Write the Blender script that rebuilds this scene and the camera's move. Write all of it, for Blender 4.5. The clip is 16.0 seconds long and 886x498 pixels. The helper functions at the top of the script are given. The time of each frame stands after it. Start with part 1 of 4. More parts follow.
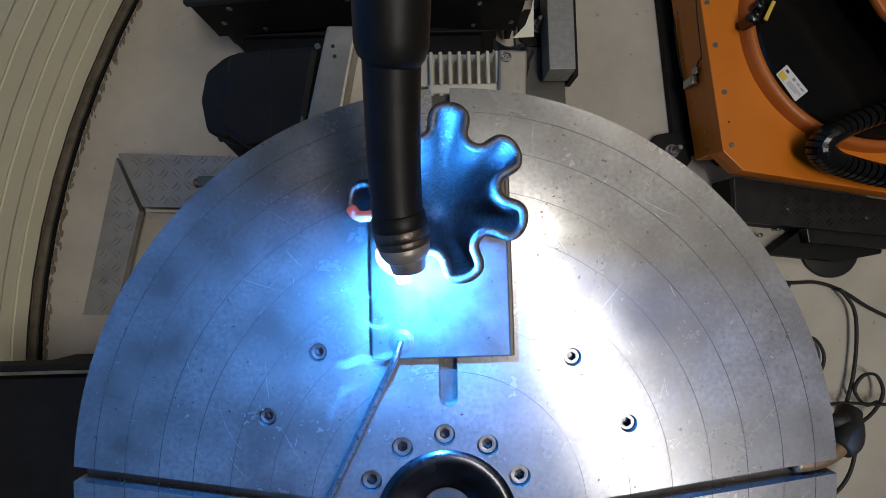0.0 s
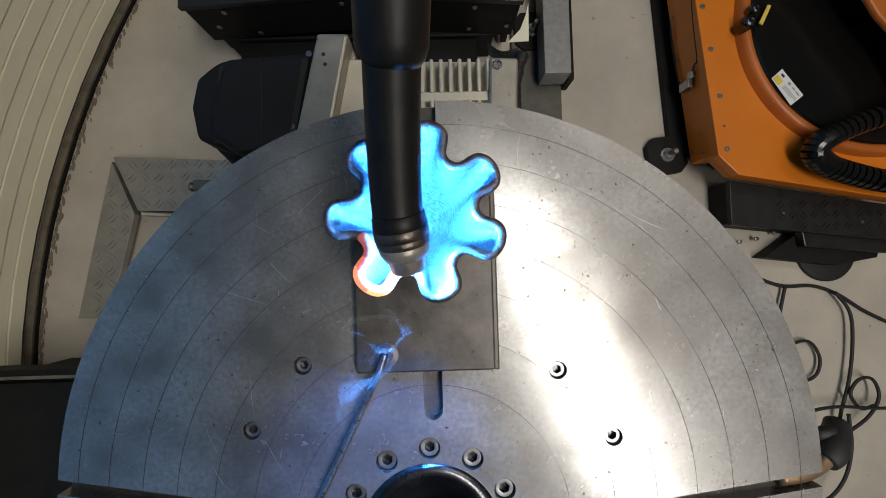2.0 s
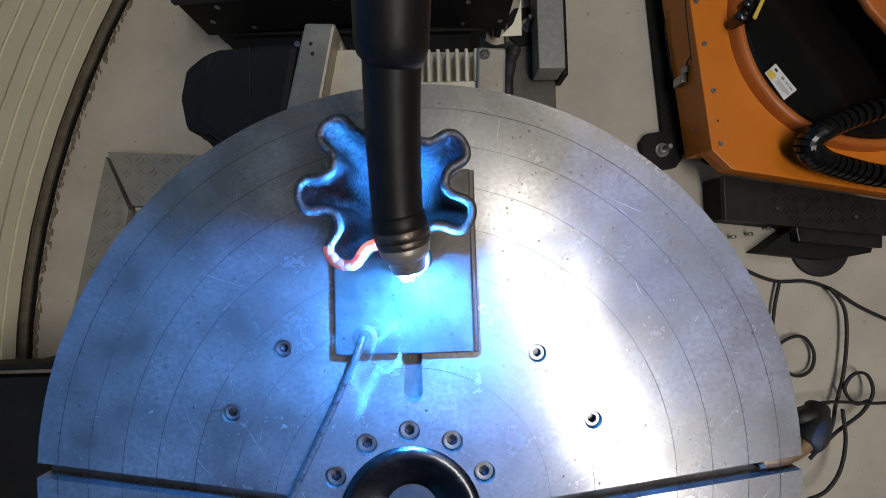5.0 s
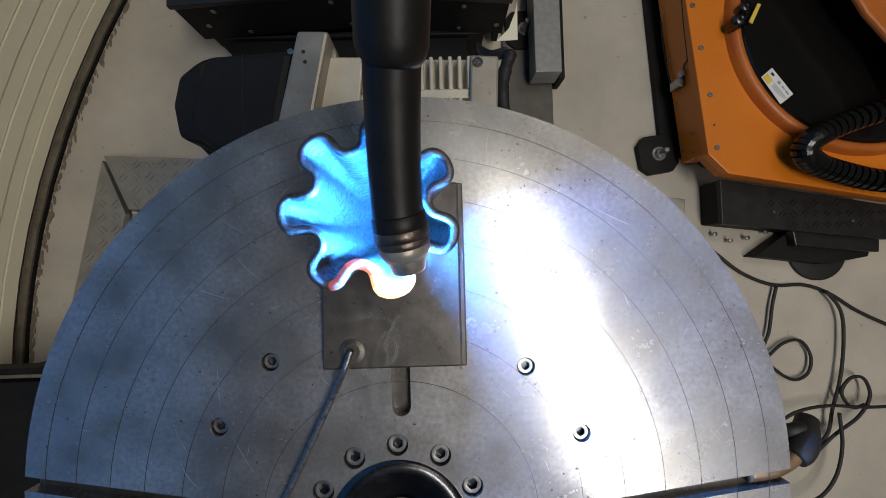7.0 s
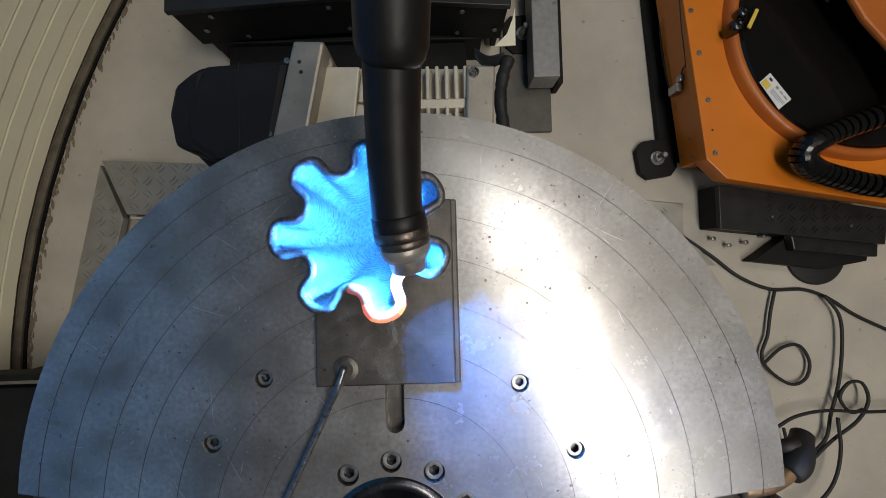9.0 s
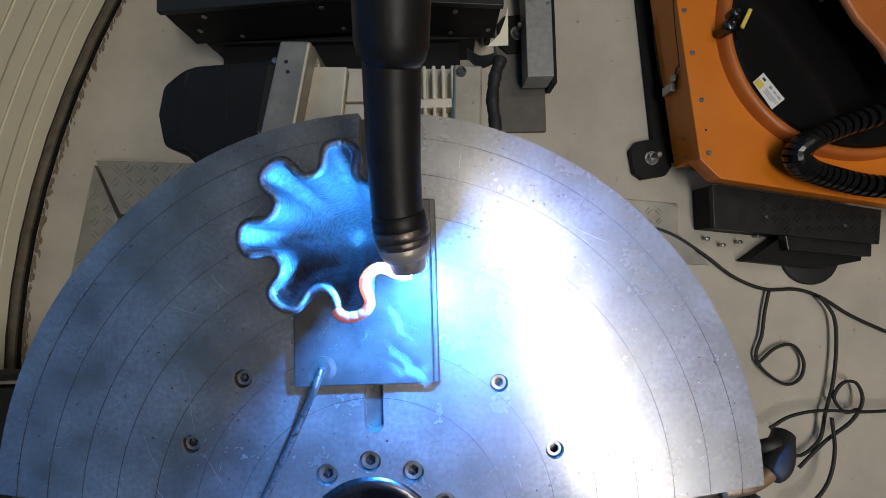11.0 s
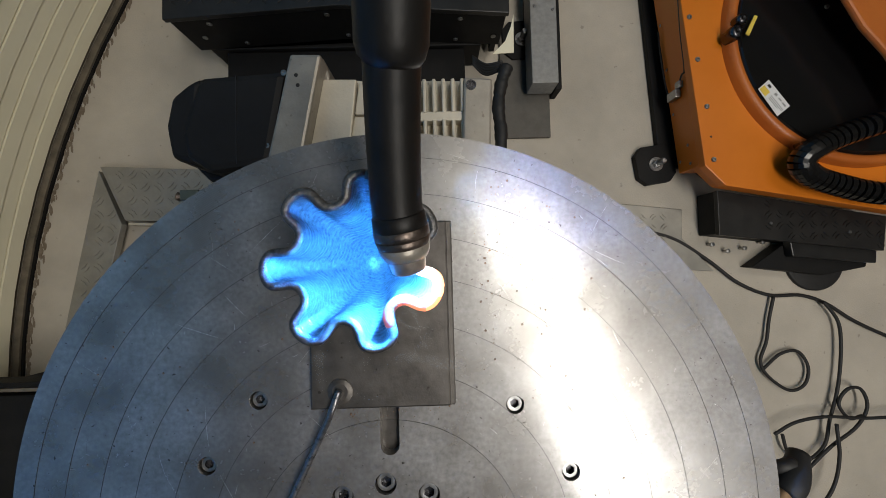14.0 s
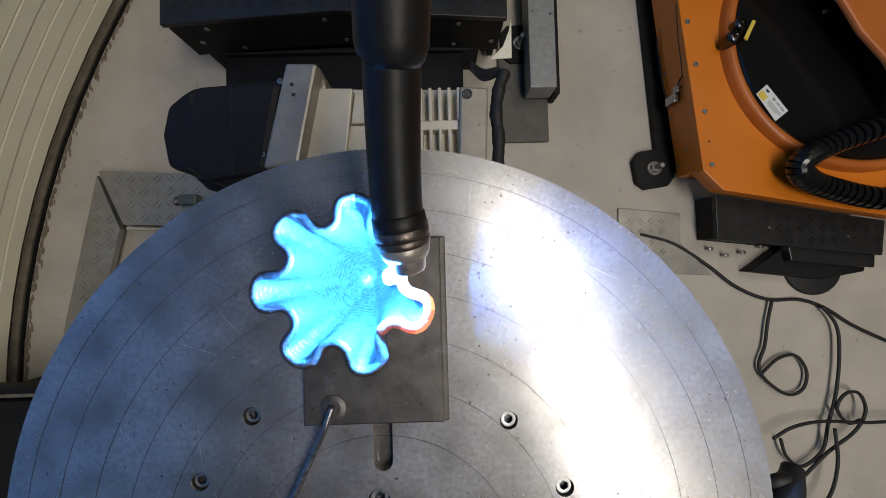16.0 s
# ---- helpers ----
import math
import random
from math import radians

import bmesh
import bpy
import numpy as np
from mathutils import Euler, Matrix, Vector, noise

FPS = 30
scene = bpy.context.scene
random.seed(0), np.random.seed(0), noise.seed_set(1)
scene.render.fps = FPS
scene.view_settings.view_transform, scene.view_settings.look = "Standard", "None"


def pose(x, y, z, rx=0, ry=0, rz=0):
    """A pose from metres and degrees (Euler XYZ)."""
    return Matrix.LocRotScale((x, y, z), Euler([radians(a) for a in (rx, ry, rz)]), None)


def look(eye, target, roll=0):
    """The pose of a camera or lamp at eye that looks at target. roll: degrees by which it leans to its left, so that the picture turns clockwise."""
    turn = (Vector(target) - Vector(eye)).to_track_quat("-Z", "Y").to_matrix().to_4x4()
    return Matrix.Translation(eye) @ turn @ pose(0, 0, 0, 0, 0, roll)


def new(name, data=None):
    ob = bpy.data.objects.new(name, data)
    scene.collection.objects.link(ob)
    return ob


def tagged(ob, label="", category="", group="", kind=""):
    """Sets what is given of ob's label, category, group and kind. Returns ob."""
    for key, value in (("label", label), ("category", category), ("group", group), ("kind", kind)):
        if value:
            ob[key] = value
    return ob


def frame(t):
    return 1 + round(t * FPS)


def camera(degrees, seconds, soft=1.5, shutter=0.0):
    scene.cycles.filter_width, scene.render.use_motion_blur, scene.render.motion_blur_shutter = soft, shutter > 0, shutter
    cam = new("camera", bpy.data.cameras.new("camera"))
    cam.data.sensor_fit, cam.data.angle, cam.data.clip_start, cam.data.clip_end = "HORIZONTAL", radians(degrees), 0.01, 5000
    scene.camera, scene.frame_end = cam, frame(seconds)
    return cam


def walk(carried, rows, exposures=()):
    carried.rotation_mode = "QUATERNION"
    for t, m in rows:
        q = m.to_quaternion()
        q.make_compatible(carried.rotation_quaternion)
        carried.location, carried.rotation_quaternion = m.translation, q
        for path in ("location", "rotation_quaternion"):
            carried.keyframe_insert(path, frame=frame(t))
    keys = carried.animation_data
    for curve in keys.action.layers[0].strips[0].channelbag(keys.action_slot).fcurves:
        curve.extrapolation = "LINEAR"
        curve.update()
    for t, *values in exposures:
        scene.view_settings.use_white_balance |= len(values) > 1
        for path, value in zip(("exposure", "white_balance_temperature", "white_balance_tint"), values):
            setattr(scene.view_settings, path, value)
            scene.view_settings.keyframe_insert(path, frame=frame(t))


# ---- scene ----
cam = camera(98.1, 16.0, soft=0.9)
TILT, ROLL_Y, ROLL_Z = 2.0, -0.634, -1.535
EYE_Z = 1.1077
PATH = [(0.0, -0.0011, 0.1936), (0.5, 0.0026, 0.1954), (1.0, 0.0049, 0.1990), (1.5, 0.0074, 0.2022), (2.0, 0.0111, 0.2036),
        (2.5, 0.0151, 0.2033), (3.0, 0.0189, 0.2005), (3.5, 0.0207, 0.1964), (4.0, 0.0219, 0.1927), (4.7, 0.0249, 0.1900),
        (5.4, 0.0300, 0.1897), (6.0, 0.0352, 0.1922), (6.5, 0.0372, 0.1960), (7.0, 0.0364, 0.2000), (7.5, 0.0347, 0.2039),
        (8.0, 0.0352, 0.2082), (8.5, 0.0378, 0.2116), (9.0, 0.0416, 0.2129), (9.7, 0.0477, 0.2122), (10.4, 0.0540, 0.2112),
        (11.0, 0.0582, 0.2123), (11.5, 0.0589, 0.2154), (12.0, 0.0587, 0.2194), (12.5, 0.0569, 0.2231), (13.0, 0.0536, 0.2255),
        (13.5, 0.0494, 0.2268), (14.0, 0.0460, 0.2297), (14.5, 0.0448, 0.2334), (15.0, 0.0459, 0.2378), (15.5, 0.0485, 0.2404),
        (16.0, 0.0514, 0.2417)]
EYES = [(t, pose(x, y, EYE_Z, TILT, ROLL_Y, ROLL_Z)) for t, x, y in PATH]
walk(cam, EYES, [(0.0, -0.28), (0.5, -0.34), (1.0, -0.14), (1.5, 0.03), (2.0, 0.05), (4.0, 0.03), (6.5, -0.32), (7.0, 0.0), (7.5, 0.05), (9.0, 0.05), (11.5, -0.10),
                 (12.0, -0.28), (12.5, -0.24), (13.0, 0.0), (13.5, 0.12), (14.5, 0.10), (16.0, 0.05)])

# ---- light ----
scene.view_settings.exposure = 0.0
world = bpy.data.worlds.new("hall_light")
scene.world = world
world.use_nodes = True
world.node_tree.nodes["Background"].inputs["Color"].default_value = (0.9, 0.95, 1.0, 1)
world.node_tree.nodes["Background"].inputs["Strength"].default_value = 0.05


def area_lamp(name, x, y, z, sx, sy, watts, colour, aim, turn=0):
    data = bpy.data.lights.new(name, "AREA")
    data.shape, data.size, data.size_y = "RECTANGLE", sx, sy
    data.energy, data.color = watts, colour
    ob = new(name, data)
    ob.matrix_world = look((x, y, z), aim, turn)
    return ob


area_lamp("ceiling_light_panel", 0.92, -0.50, 3.0, 0.35, 2.1, 44, (1.0, 0.95, 0.87), (0.92, -0.50, 0), 17.5)
# second panel is an added fill for the far floor and ribbed wall
area_lamp("ceiling_light_panel", 1.3, 1.4, 3.0, 0.30, 1.6, 12, (1.0, 0.92, 0.80), (1.3, 1.4, 0), 60)


# ---- materials ----
MATS = {}


def mat(name, a, b=None, scale=20.0, rough=0.5, metal=0.0, bump=0.0, bump_scale=200.0, spots=0.0, spot_scale=60.0, spot_colour=(0.02, 0.015, 0.01),
        stretch=(1, 1, 1), rough_vary=0.12, detail=8.0):
    """A surface whose colour wanders between a and b at one scale, with grain, specks and bump at another."""
    if name in MATS:
        return MATS[name]
    m = bpy.data.materials.new(name)
    m.use_nodes = True
    nt = m.node_tree
    p = nt.nodes["Principled BSDF"]
    tc = nt.nodes.new("ShaderNodeTexCoord")
    mp = nt.nodes.new("ShaderNodeMapping")
    mp.inputs["Scale"].default_value = stretch
    nt.links.new(tc.outputs["Object"], mp.inputs["Vector"])
    n1 = nt.nodes.new("ShaderNodeTexNoise")
    n1.inputs["Scale"].default_value, n1.inputs["Detail"].default_value, n1.inputs["Roughness"].default_value = scale, detail, 0.62
    nt.links.new(mp.outputs["Vector"], n1.inputs["Vector"])
    ramp = nt.nodes.new("ShaderNodeValToRGB")
    ramp.color_ramp.elements[0].position, ramp.color_ramp.elements[1].position = 0.32, 0.68
    b = b or tuple(c * 0.8 for c in a)
    ramp.color_ramp.elements[0].color, ramp.color_ramp.elements[1].color = (*b, 1), (*a, 1)
    nt.links.new(n1.outputs["Fac"], ramp.inputs["Fac"])
    colour = ramp.outputs["Color"]
    if spots:
        v = nt.nodes.new("ShaderNodeTexNoise")
        v.inputs["Scale"].default_value, v.inputs["Detail"].default_value = spot_scale, 3.0
        nt.links.new(tc.outputs["Object"], v.inputs["Vector"])
        r2 = nt.nodes.new("ShaderNodeValToRGB")
        r2.color_ramp.elements[0].position, r2.color_ramp.elements[1].position = 0.68, 0.74
        r2.color_ramp.elements[0].color, r2.color_ramp.elements[1].color = (0, 0, 0, 1), (spots, spots, spots, 1)
        nt.links.new(v.outputs["Fac"], r2.inputs["Fac"])
        mix = nt.nodes.new("ShaderNodeMix")
        mix.data_type = "RGBA"
        nt.links.new(r2.outputs["Color"], mix.inputs["Factor"])
        nt.links.new(colour, mix.inputs[6])
        mix.inputs[7].default_value = (*spot_colour, 1)
        colour = mix.outputs[2]
    nt.links.new(colour, p.inputs["Base Color"])
    mr = nt.nodes.new("ShaderNodeMapRange")
    mr.inputs["To Min"].default_value, mr.inputs["To Max"].default_value = max(0.03, rough - rough_vary), min(1.0, rough + rough_vary)
    nt.links.new(n1.outputs["Fac"], mr.inputs["Value"])
    nt.links.new(mr.outputs["Result"], p.inputs["Roughness"])
    p.inputs["Metallic"].default_value = metal
    if bump:
        n2 = nt.nodes.new("ShaderNodeTexNoise")
        n2.inputs["Scale"].default_value, n2.inputs["Detail"].default_value = bump_scale, 4.0
        nt.links.new(mp.outputs["Vector"], n2.inputs["Vector"])
        bp = nt.nodes.new("ShaderNodeBump")
        bp.inputs["Strength"].default_value, bp.inputs["Distance"].default_value = bump, 0.002
        nt.links.new(n2.outputs["Fac"], bp.inputs["Height"])
        nt.links.new(bp.outputs["Normal"], p.inputs["Normal"])
    MATS[name] = m
    return m


def glow(name, colour, strength):
    if name in MATS:
        return MATS[name]
    m = bpy.data.materials.new(name)
    m.use_nodes = True
    p = m.node_tree.nodes["Principled BSDF"]
    p.inputs["Base Color"].default_value = (0.05, 0.03, 0.02, 1)
    p.inputs["Emission Color"].default_value = (*colour, 1)
    p.inputs["Emission Strength"].default_value = strength
    MATS[name] = m
    return m


CONCRETE = mat("concrete", (0.53, 0.48, 0.40), (0.41, 0.37, 0.31), 5.0, 0.7, 0, 0.35, 220, 0.55, 42, (0.2, 0.17, 0.14))
CREAM = mat("cream_sheet", (0.86, 0.81, 0.62), (0.80, 0.75, 0.57), 4.0, 0.45, 0, 0.05, 90)
# unseen blue surface, added only to be mirrored in the table's left side
BLUEBOUNCE = mat("blue_bounce_panel", (0.06, 0.37, 0.78), (0.05, 0.31, 0.68), 3.0, 0.55, 0, 0.05, 90)
WALL = mat("painted_wall", (0.16, 0.155, 0.145), (0.14, 0.135, 0.125), 2.0, 0.8, 0, 0.1, 60)
PALE = mat("pale_bounce_ceiling", (0.60, 0.60, 0.58), (0.52, 0.52, 0.50), 2.0, 0.85, 0, 0.1, 60)
RAIL = mat("worn_rail", (0.26, 0.22, 0.17), (0.13, 0.115, 0.09), 25, 0.5, 0.5, 0.2, 120)
BLACK = mat("black_paint", (0.005, 0.005, 0.0055), (0.009, 0.0085, 0.008), 15, 0.62, 0, 0.08, 300)
BLACK.node_tree.nodes["Principled BSDF"].inputs["Specular IOR Level"].default_value = 0.25
RUBBER = mat("black_rubber", (0.009, 0.009, 0.0095), (0.016, 0.015, 0.0145), 40, 0.6, 0, 0.1, 250)


def worn_aluminium():
    """Turned aluminium plate: stains, spatter specks, scratches in two directions and a milled cross-hatch."""
    m = bpy.data.materials.new("scratched_aluminium")
    m.use_nodes = True
    nt = m.node_tree
    p = nt.nodes["Principled BSDF"]
    p.inputs["Metallic"].default_value = 1.0
    tc = nt.nodes.new("ShaderNodeTexCoord")

    def field(scale, lo, hi, turn=0.0, stretch=(1, 1, 1), detail=6.0):
        mp = nt.nodes.new("ShaderNodeMapping")
        mp.vector_type = "TEXTURE"
        mp.inputs["Rotation"].default_value[2], mp.inputs["Scale"].default_value = radians(turn), tuple(1 / v for v in stretch)
        nt.links.new(tc.outputs["Object"], mp.inputs["Vector"])
        n = nt.nodes.new("ShaderNodeTexNoise")
        n.inputs["Scale"].default_value, n.inputs["Detail"].default_value = scale, detail
        nt.links.new(mp.outputs["Vector"], n.inputs["Vector"])
        r = nt.nodes.new("ShaderNodeMapRange")
        r.inputs["From Min"].default_value, r.inputs["From Max"].default_value = lo, hi
        nt.links.new(n.outputs["Fac"], r.inputs["Value"])
        return r.outputs["Result"]

    def blend(f, a, b):
        x = nt.nodes.new("ShaderNodeMix")
        x.data_type = "RGBA"
        nt.links.new(f, x.inputs["Factor"])
        for k, v in ((6, a), (7, b)):
            if isinstance(v, tuple):
                x.inputs[k].default_value = (*v, 1)
            else:
                nt.links.new(v, x.inputs[k])
        return x.outputs[2]

    def add(a, b, op="ADD"):
        x = nt.nodes.new("ShaderNodeMath")
        x.operation = op
        for k, v in ((0, a), (1, b)):
            if isinstance(v, float):
                x.inputs[k].default_value = v
            else:
                nt.links.new(v, x.inputs[k])
        return x.outputs[0]
    stain = field(22, 0.34, 0.66, 0, (1, 1, 1), 12)
    col = blend(stain, (0.60, 0.60, 0.605), (0.36, 0.355, 0.35))
    fine = field(260, 0.30, 0.75)
    col = blend(add(fine, 0.55, "MULTIPLY"), col, (0.30, 0.295, 0.29))
    scratch = field(45, 0.68, 0.71, 12, (40, 0.35, 1), 2)
    for turn, scale in ((33, 52), (-52, 48), (71, 44), (-20, 56), (-78, 50)):
        scratch = add(scratch, field(scale, 0.675, 0.705, turn, (40, 0.35, 1), 2))
    col = blend(add(scratch, 0.25, "MULTIPLY"), col, (0.88, 0.88, 0.88))
    speck = field(240, 0.70, 0.72, 0, (1, 1, 1), 2)
    col = blend(speck, col, (0.06, 0.05, 0.045))
    soot = field(9, 0.50, 0.80, 0, (1, 1, 1), 12)
    col = blend(add(soot, 0.45, "MULTIPLY"), col, (0.16, 0.14, 0.12))
    nt.links.new(col, p.inputs["Base Color"])
    ro = add(add(stain, 0.13, "MULTIPLY"), 0.15)
    ro = add(ro, add(speck, 0.3, "MULTIPLY"))
    ro = add(ro, add(fine, 0.05, "MULTIPLY"))
    nt.links.new(ro, p.inputs["Roughness"])
    waves = []
    for turn in (59, -38):
        mp = nt.nodes.new("ShaderNodeMapping")
        mp.inputs["Rotation"].default_value[2] = radians(turn)
        nt.links.new(tc.outputs["Object"], mp.inputs["Vector"])
        w = nt.nodes.new("ShaderNodeTexWave")
        w.inputs["Scale"].default_value, w.inputs["Distortion"].default_value = 210, 0.8
        nt.links.new(mp.outputs["Vector"], w.inputs["Vector"])
        waves.append(w.outputs["Fac"])
    patch = field(4, 0.40, 0.62)
    h = add(add(waves[0], add(waves[1], 0.12, "MULTIPLY")), patch, "MULTIPLY")
    hatched = blend(add(h, 0.45, "MULTIPLY"), col, (0.13, 0.125, 0.12))
    nt.links.new(hatched, p.inputs["Base Color"])
    h = add(h, add(fine, 0.35, "MULTIPLY"))
    h = add(h, add(scratch, -0.25, "MULTIPLY"))
    bp = nt.nodes.new("ShaderNodeBump")
    bp.inputs["Strength"].default_value, bp.inputs["Distance"].default_value = 0.09, 0.0004
    nt.links.new(h, bp.inputs["Height"])
    nt.links.new(bp.outputs["Normal"], p.inputs["Normal"])
    # milling marks spread the gloss across them
    lay = nt.nodes.new("ShaderNodeCombineXYZ")
    lay.inputs[0].default_value, lay.inputs[1].default_value = 0.51, -0.86
    nt.links.new(lay.outputs[0], p.inputs["Tangent"])
    p.inputs["Anisotropic"].default_value = 0.75
    # worn film: a second, broader gloss
    q = nt.nodes.new("ShaderNodeBsdfPrincipled")
    q.inputs["Metallic"].default_value, q.inputs["Roughness"].default_value = 0.88, 0.50
    grime = blend(soot, blend(stain, (0.52, 0.51, 0.50), (0.28, 0.265, 0.25)), (0.20, 0.18, 0.16))
    grime = blend(speck, blend(add(fine, 0.5, "MULTIPLY"), grime, (0.16, 0.15, 0.14)), (0.05, 0.042, 0.036))
    nt.links.new(grime, q.inputs["Base Color"])
    both = nt.nodes.new("ShaderNodeMixShader")
    both.inputs["Fac"].default_value = 0.52
    nt.links.new(p.outputs["BSDF"], both.inputs[1])
    nt.links.new(q.outputs["BSDF"], both.inputs[2])
    nt.links.new(both.outputs["Shader"], nt.nodes["Material Output"].inputs["Surface"])
    return m


PLATE = worn_aluminium()
BRIGHT = mat("bare_scratch_metal", (0.80, 0.80, 0.80), (0.50, 0.50, 0.50), 90, 0.50, 1.0)
STEEL = mat("mill_steel", (0.13, 0.12, 0.11), (0.07, 0.064, 0.060), 45, 0.42, 0.8, 0.07, 700, 0.6, 190)
BOLT = mat("bolt_steel", (0.42, 0.42, 0.42), (0.26, 0.26, 0.26), 160, 0.36, 1.0)
HUB = mat("dark_turned_steel", (0.12, 0.12, 0.13), (0.07, 0.07, 0.075), 40, 0.25, 1.0, 0.05, 300)
CAST = mat("cast_aluminium", (0.58, 0.53, 0.43), (0.45, 0.41, 0.33), 18, 0.5, 0.25, 0.2, 260, 0.6, 70, (0.12, 0.09, 0.06))
MACHINED = mat("machined_grey", (0.34, 0.315, 0.27), (0.25, 0.23, 0.20), 30, 0.42, 0.5, 0.15, 320, 0.5, 90, (0.10, 0.07, 0.05))
ORANGE = mat("orange_paint", (0.68, 0.19, 0.010), (0.60, 0.16, 0.008), 6, 0.38, 0, 0.05, 160)
CASTORANGE = mat("cast_orange_paint", (0.50, 0.14, 0.02), (0.42, 0.11, 0.018), 10, 0.4, 0, 0.3, 200)
DRUM = mat("glossy_black", (0.004, 0.004, 0.004), (0.006, 0.006, 0.006), 12, 0.22, 0, 0.02, 60)
RUST = mat("rust_spatter", (0.20, 0.12, 0.07), (0.07, 0.05, 0.04), 300, 0.7)
BEAD = mat("welded_steel", (0.17, 0.168, 0.166), (0.055, 0.053, 0.052), 330, 0.38, 0.75, 0.32, 900)
CHECKER = mat("checker_sheet", (0.40, 0.38, 0.34), (0.30, 0.29, 0.26), 18, 0.45, 0.7, 0.1, 200)
DARKCHECK = mat("black_checker_sheet", (0.022, 0.021, 0.020), (0.014, 0.014, 0.014), 30, 0.4, 0.2, 0.1, 200)
TORCHBLACK = mat("black_torch_sleeve", (0.004, 0.004, 0.004), (0.009, 0.008, 0.007), 60, 0.46, 0, 0.1, 200)
TORCHBLACK.node_tree.nodes["Principled BSDF"].inputs["Specular IOR Level"].default_value = 0.28
# grey brown metal of the torch rings, wire and valve knob
BRASS = mat("grey_brown_metal", (0.20, 0.155, 0.13), (0.085, 0.075, 0.068), 150, 0.4, 0.9, 0.15, 400)
CHROME = mat("nozzle_chrome", (0.78, 0.72, 0.66), (0.58, 0.50, 0.44), 140, 0.42, 1.0)
WHITE = mat("white_label", (0.75, 0.75, 0.75), (0.70, 0.70, 0.70), 60, 0.5)
YELLOW = mat("yellow_label", (0.75, 0.55, 0.08), (0.7, 0.5, 0.07), 60, 0.5)
GREYBAR = mat("grey_steel_bar", (0.34, 0.34, 0.33), (0.24, 0.24, 0.235), 60, 0.55, 0.3, 0.2, 300)

# ---- mesh helpers ----


def mesh_of(name, bm, material, smooth=False):
    bmesh.ops.recalc_face_normals(bm, faces=bm.faces[:])
    me = bpy.data.meshes.new(name)
    bm.to_mesh(me)
    bm.free()
    if smooth:
        for f in me.polygons:
            f.use_smooth = True
    me.materials.append(material)
    return me


def part(name, bm, material, parent=None, label="", smooth=False):
    ob = new(name, mesh_of(name, bm, material, smooth))
    if parent is not None:
        ob.parent = parent
    if label:
        tagged(ob, label)
    return ob


def thing(name, x, y, z, label, category, group="", turn=0.0, kind=""):
    ob = new(name)
    ob.empty_display_size = 0.02
    ob.matrix_world = pose(x, y, z, 0, 0, turn)
    return tagged(ob, label, category, group, kind)


def box(x0, x1, y0, y1, z0, z1, bevel=0.002, bm=None, turn=0.0):
    own = bmesh.new()
    bmesh.ops.create_cube(own, size=1.0)
    for v in own.verts:
        v.co = Vector(((x0 + x1) / 2 + v.co.x * (x1 - x0), (y0 + y1) / 2 + v.co.y * (y1 - y0), (z0 + z1) / 2 + v.co.z * (z1 - z0)))
    if bevel:
        bmesh.ops.bevel(own, geom=own.edges[:], offset=bevel, segments=2, affect="EDGES", profile=0.5)
    if turn:
        bmesh.ops.rotate(own, verts=own.verts[:], cent=((x0 + x1) / 2, (y0 + y1) / 2, 0), matrix=Matrix.Rotation(radians(turn), 3, "Z"))
    return merge(bm, own)


def merge(bm, own):
    if bm is None:
        return own
    me = bpy.data.meshes.new("joined")
    own.to_mesh(me)
    own.free()
    bm.from_mesh(me)
    bpy.data.meshes.remove(me)
    return bm


def prism(points, z0, z1, bevel=0.002, bm=None):
    """An upright block over a plan of corners."""
    own = bmesh.new()
    low = [own.verts.new((x, y, z0)) for x, y in points]
    high = [own.verts.new((x, y, z1)) for x, y in points]
    own.faces.new(low[::-1]), own.faces.new(high)
    for i in range(len(points)):
        j = (i + 1) % len(points)
        own.faces.new((low[i], low[j], high[j], high[i]))
    bmesh.ops.recalc_face_normals(own, faces=own.faces[:])
    if bevel:
        bmesh.ops.bevel(own, geom=own.edges[:], offset=bevel, segments=2, affect="EDGES", profile=0.5)
    return merge(bm, own)


def lathe(profile, segments=24, bm=None, at=(0, 0, 0), closed=False):
    """A turned form: (radius, height) pairs round the z axis."""
    own = bmesh.new()
    rings = []
    for r, z in profile:
        if r < 1e-6:
            rings.append([own.verts.new((at[0], at[1], at[2] + z))])
        else:
            rings.append([own.verts.new((at[0] + r * math.cos(2 * math.pi * i / segments), at[1] + r * math.sin(2 * math.pi * i / segments), at[2] + z)) for i in range(segments)])
    for a, b in zip(rings, rings[1:]):
        for i in range(segments):
            j = (i + 1) % segments
            if len(a) == 1 and len(b) > 1:
                own.faces.new((a[0], b[i], b[j]))
            elif len(b) == 1 and len(a) > 1:
                own.faces.new((a[i], b[0], a[j]))
            elif len(a) > 1:
                own.faces.new((a[i], b[i], b[j], a[j]))
    return merge(bm, own)


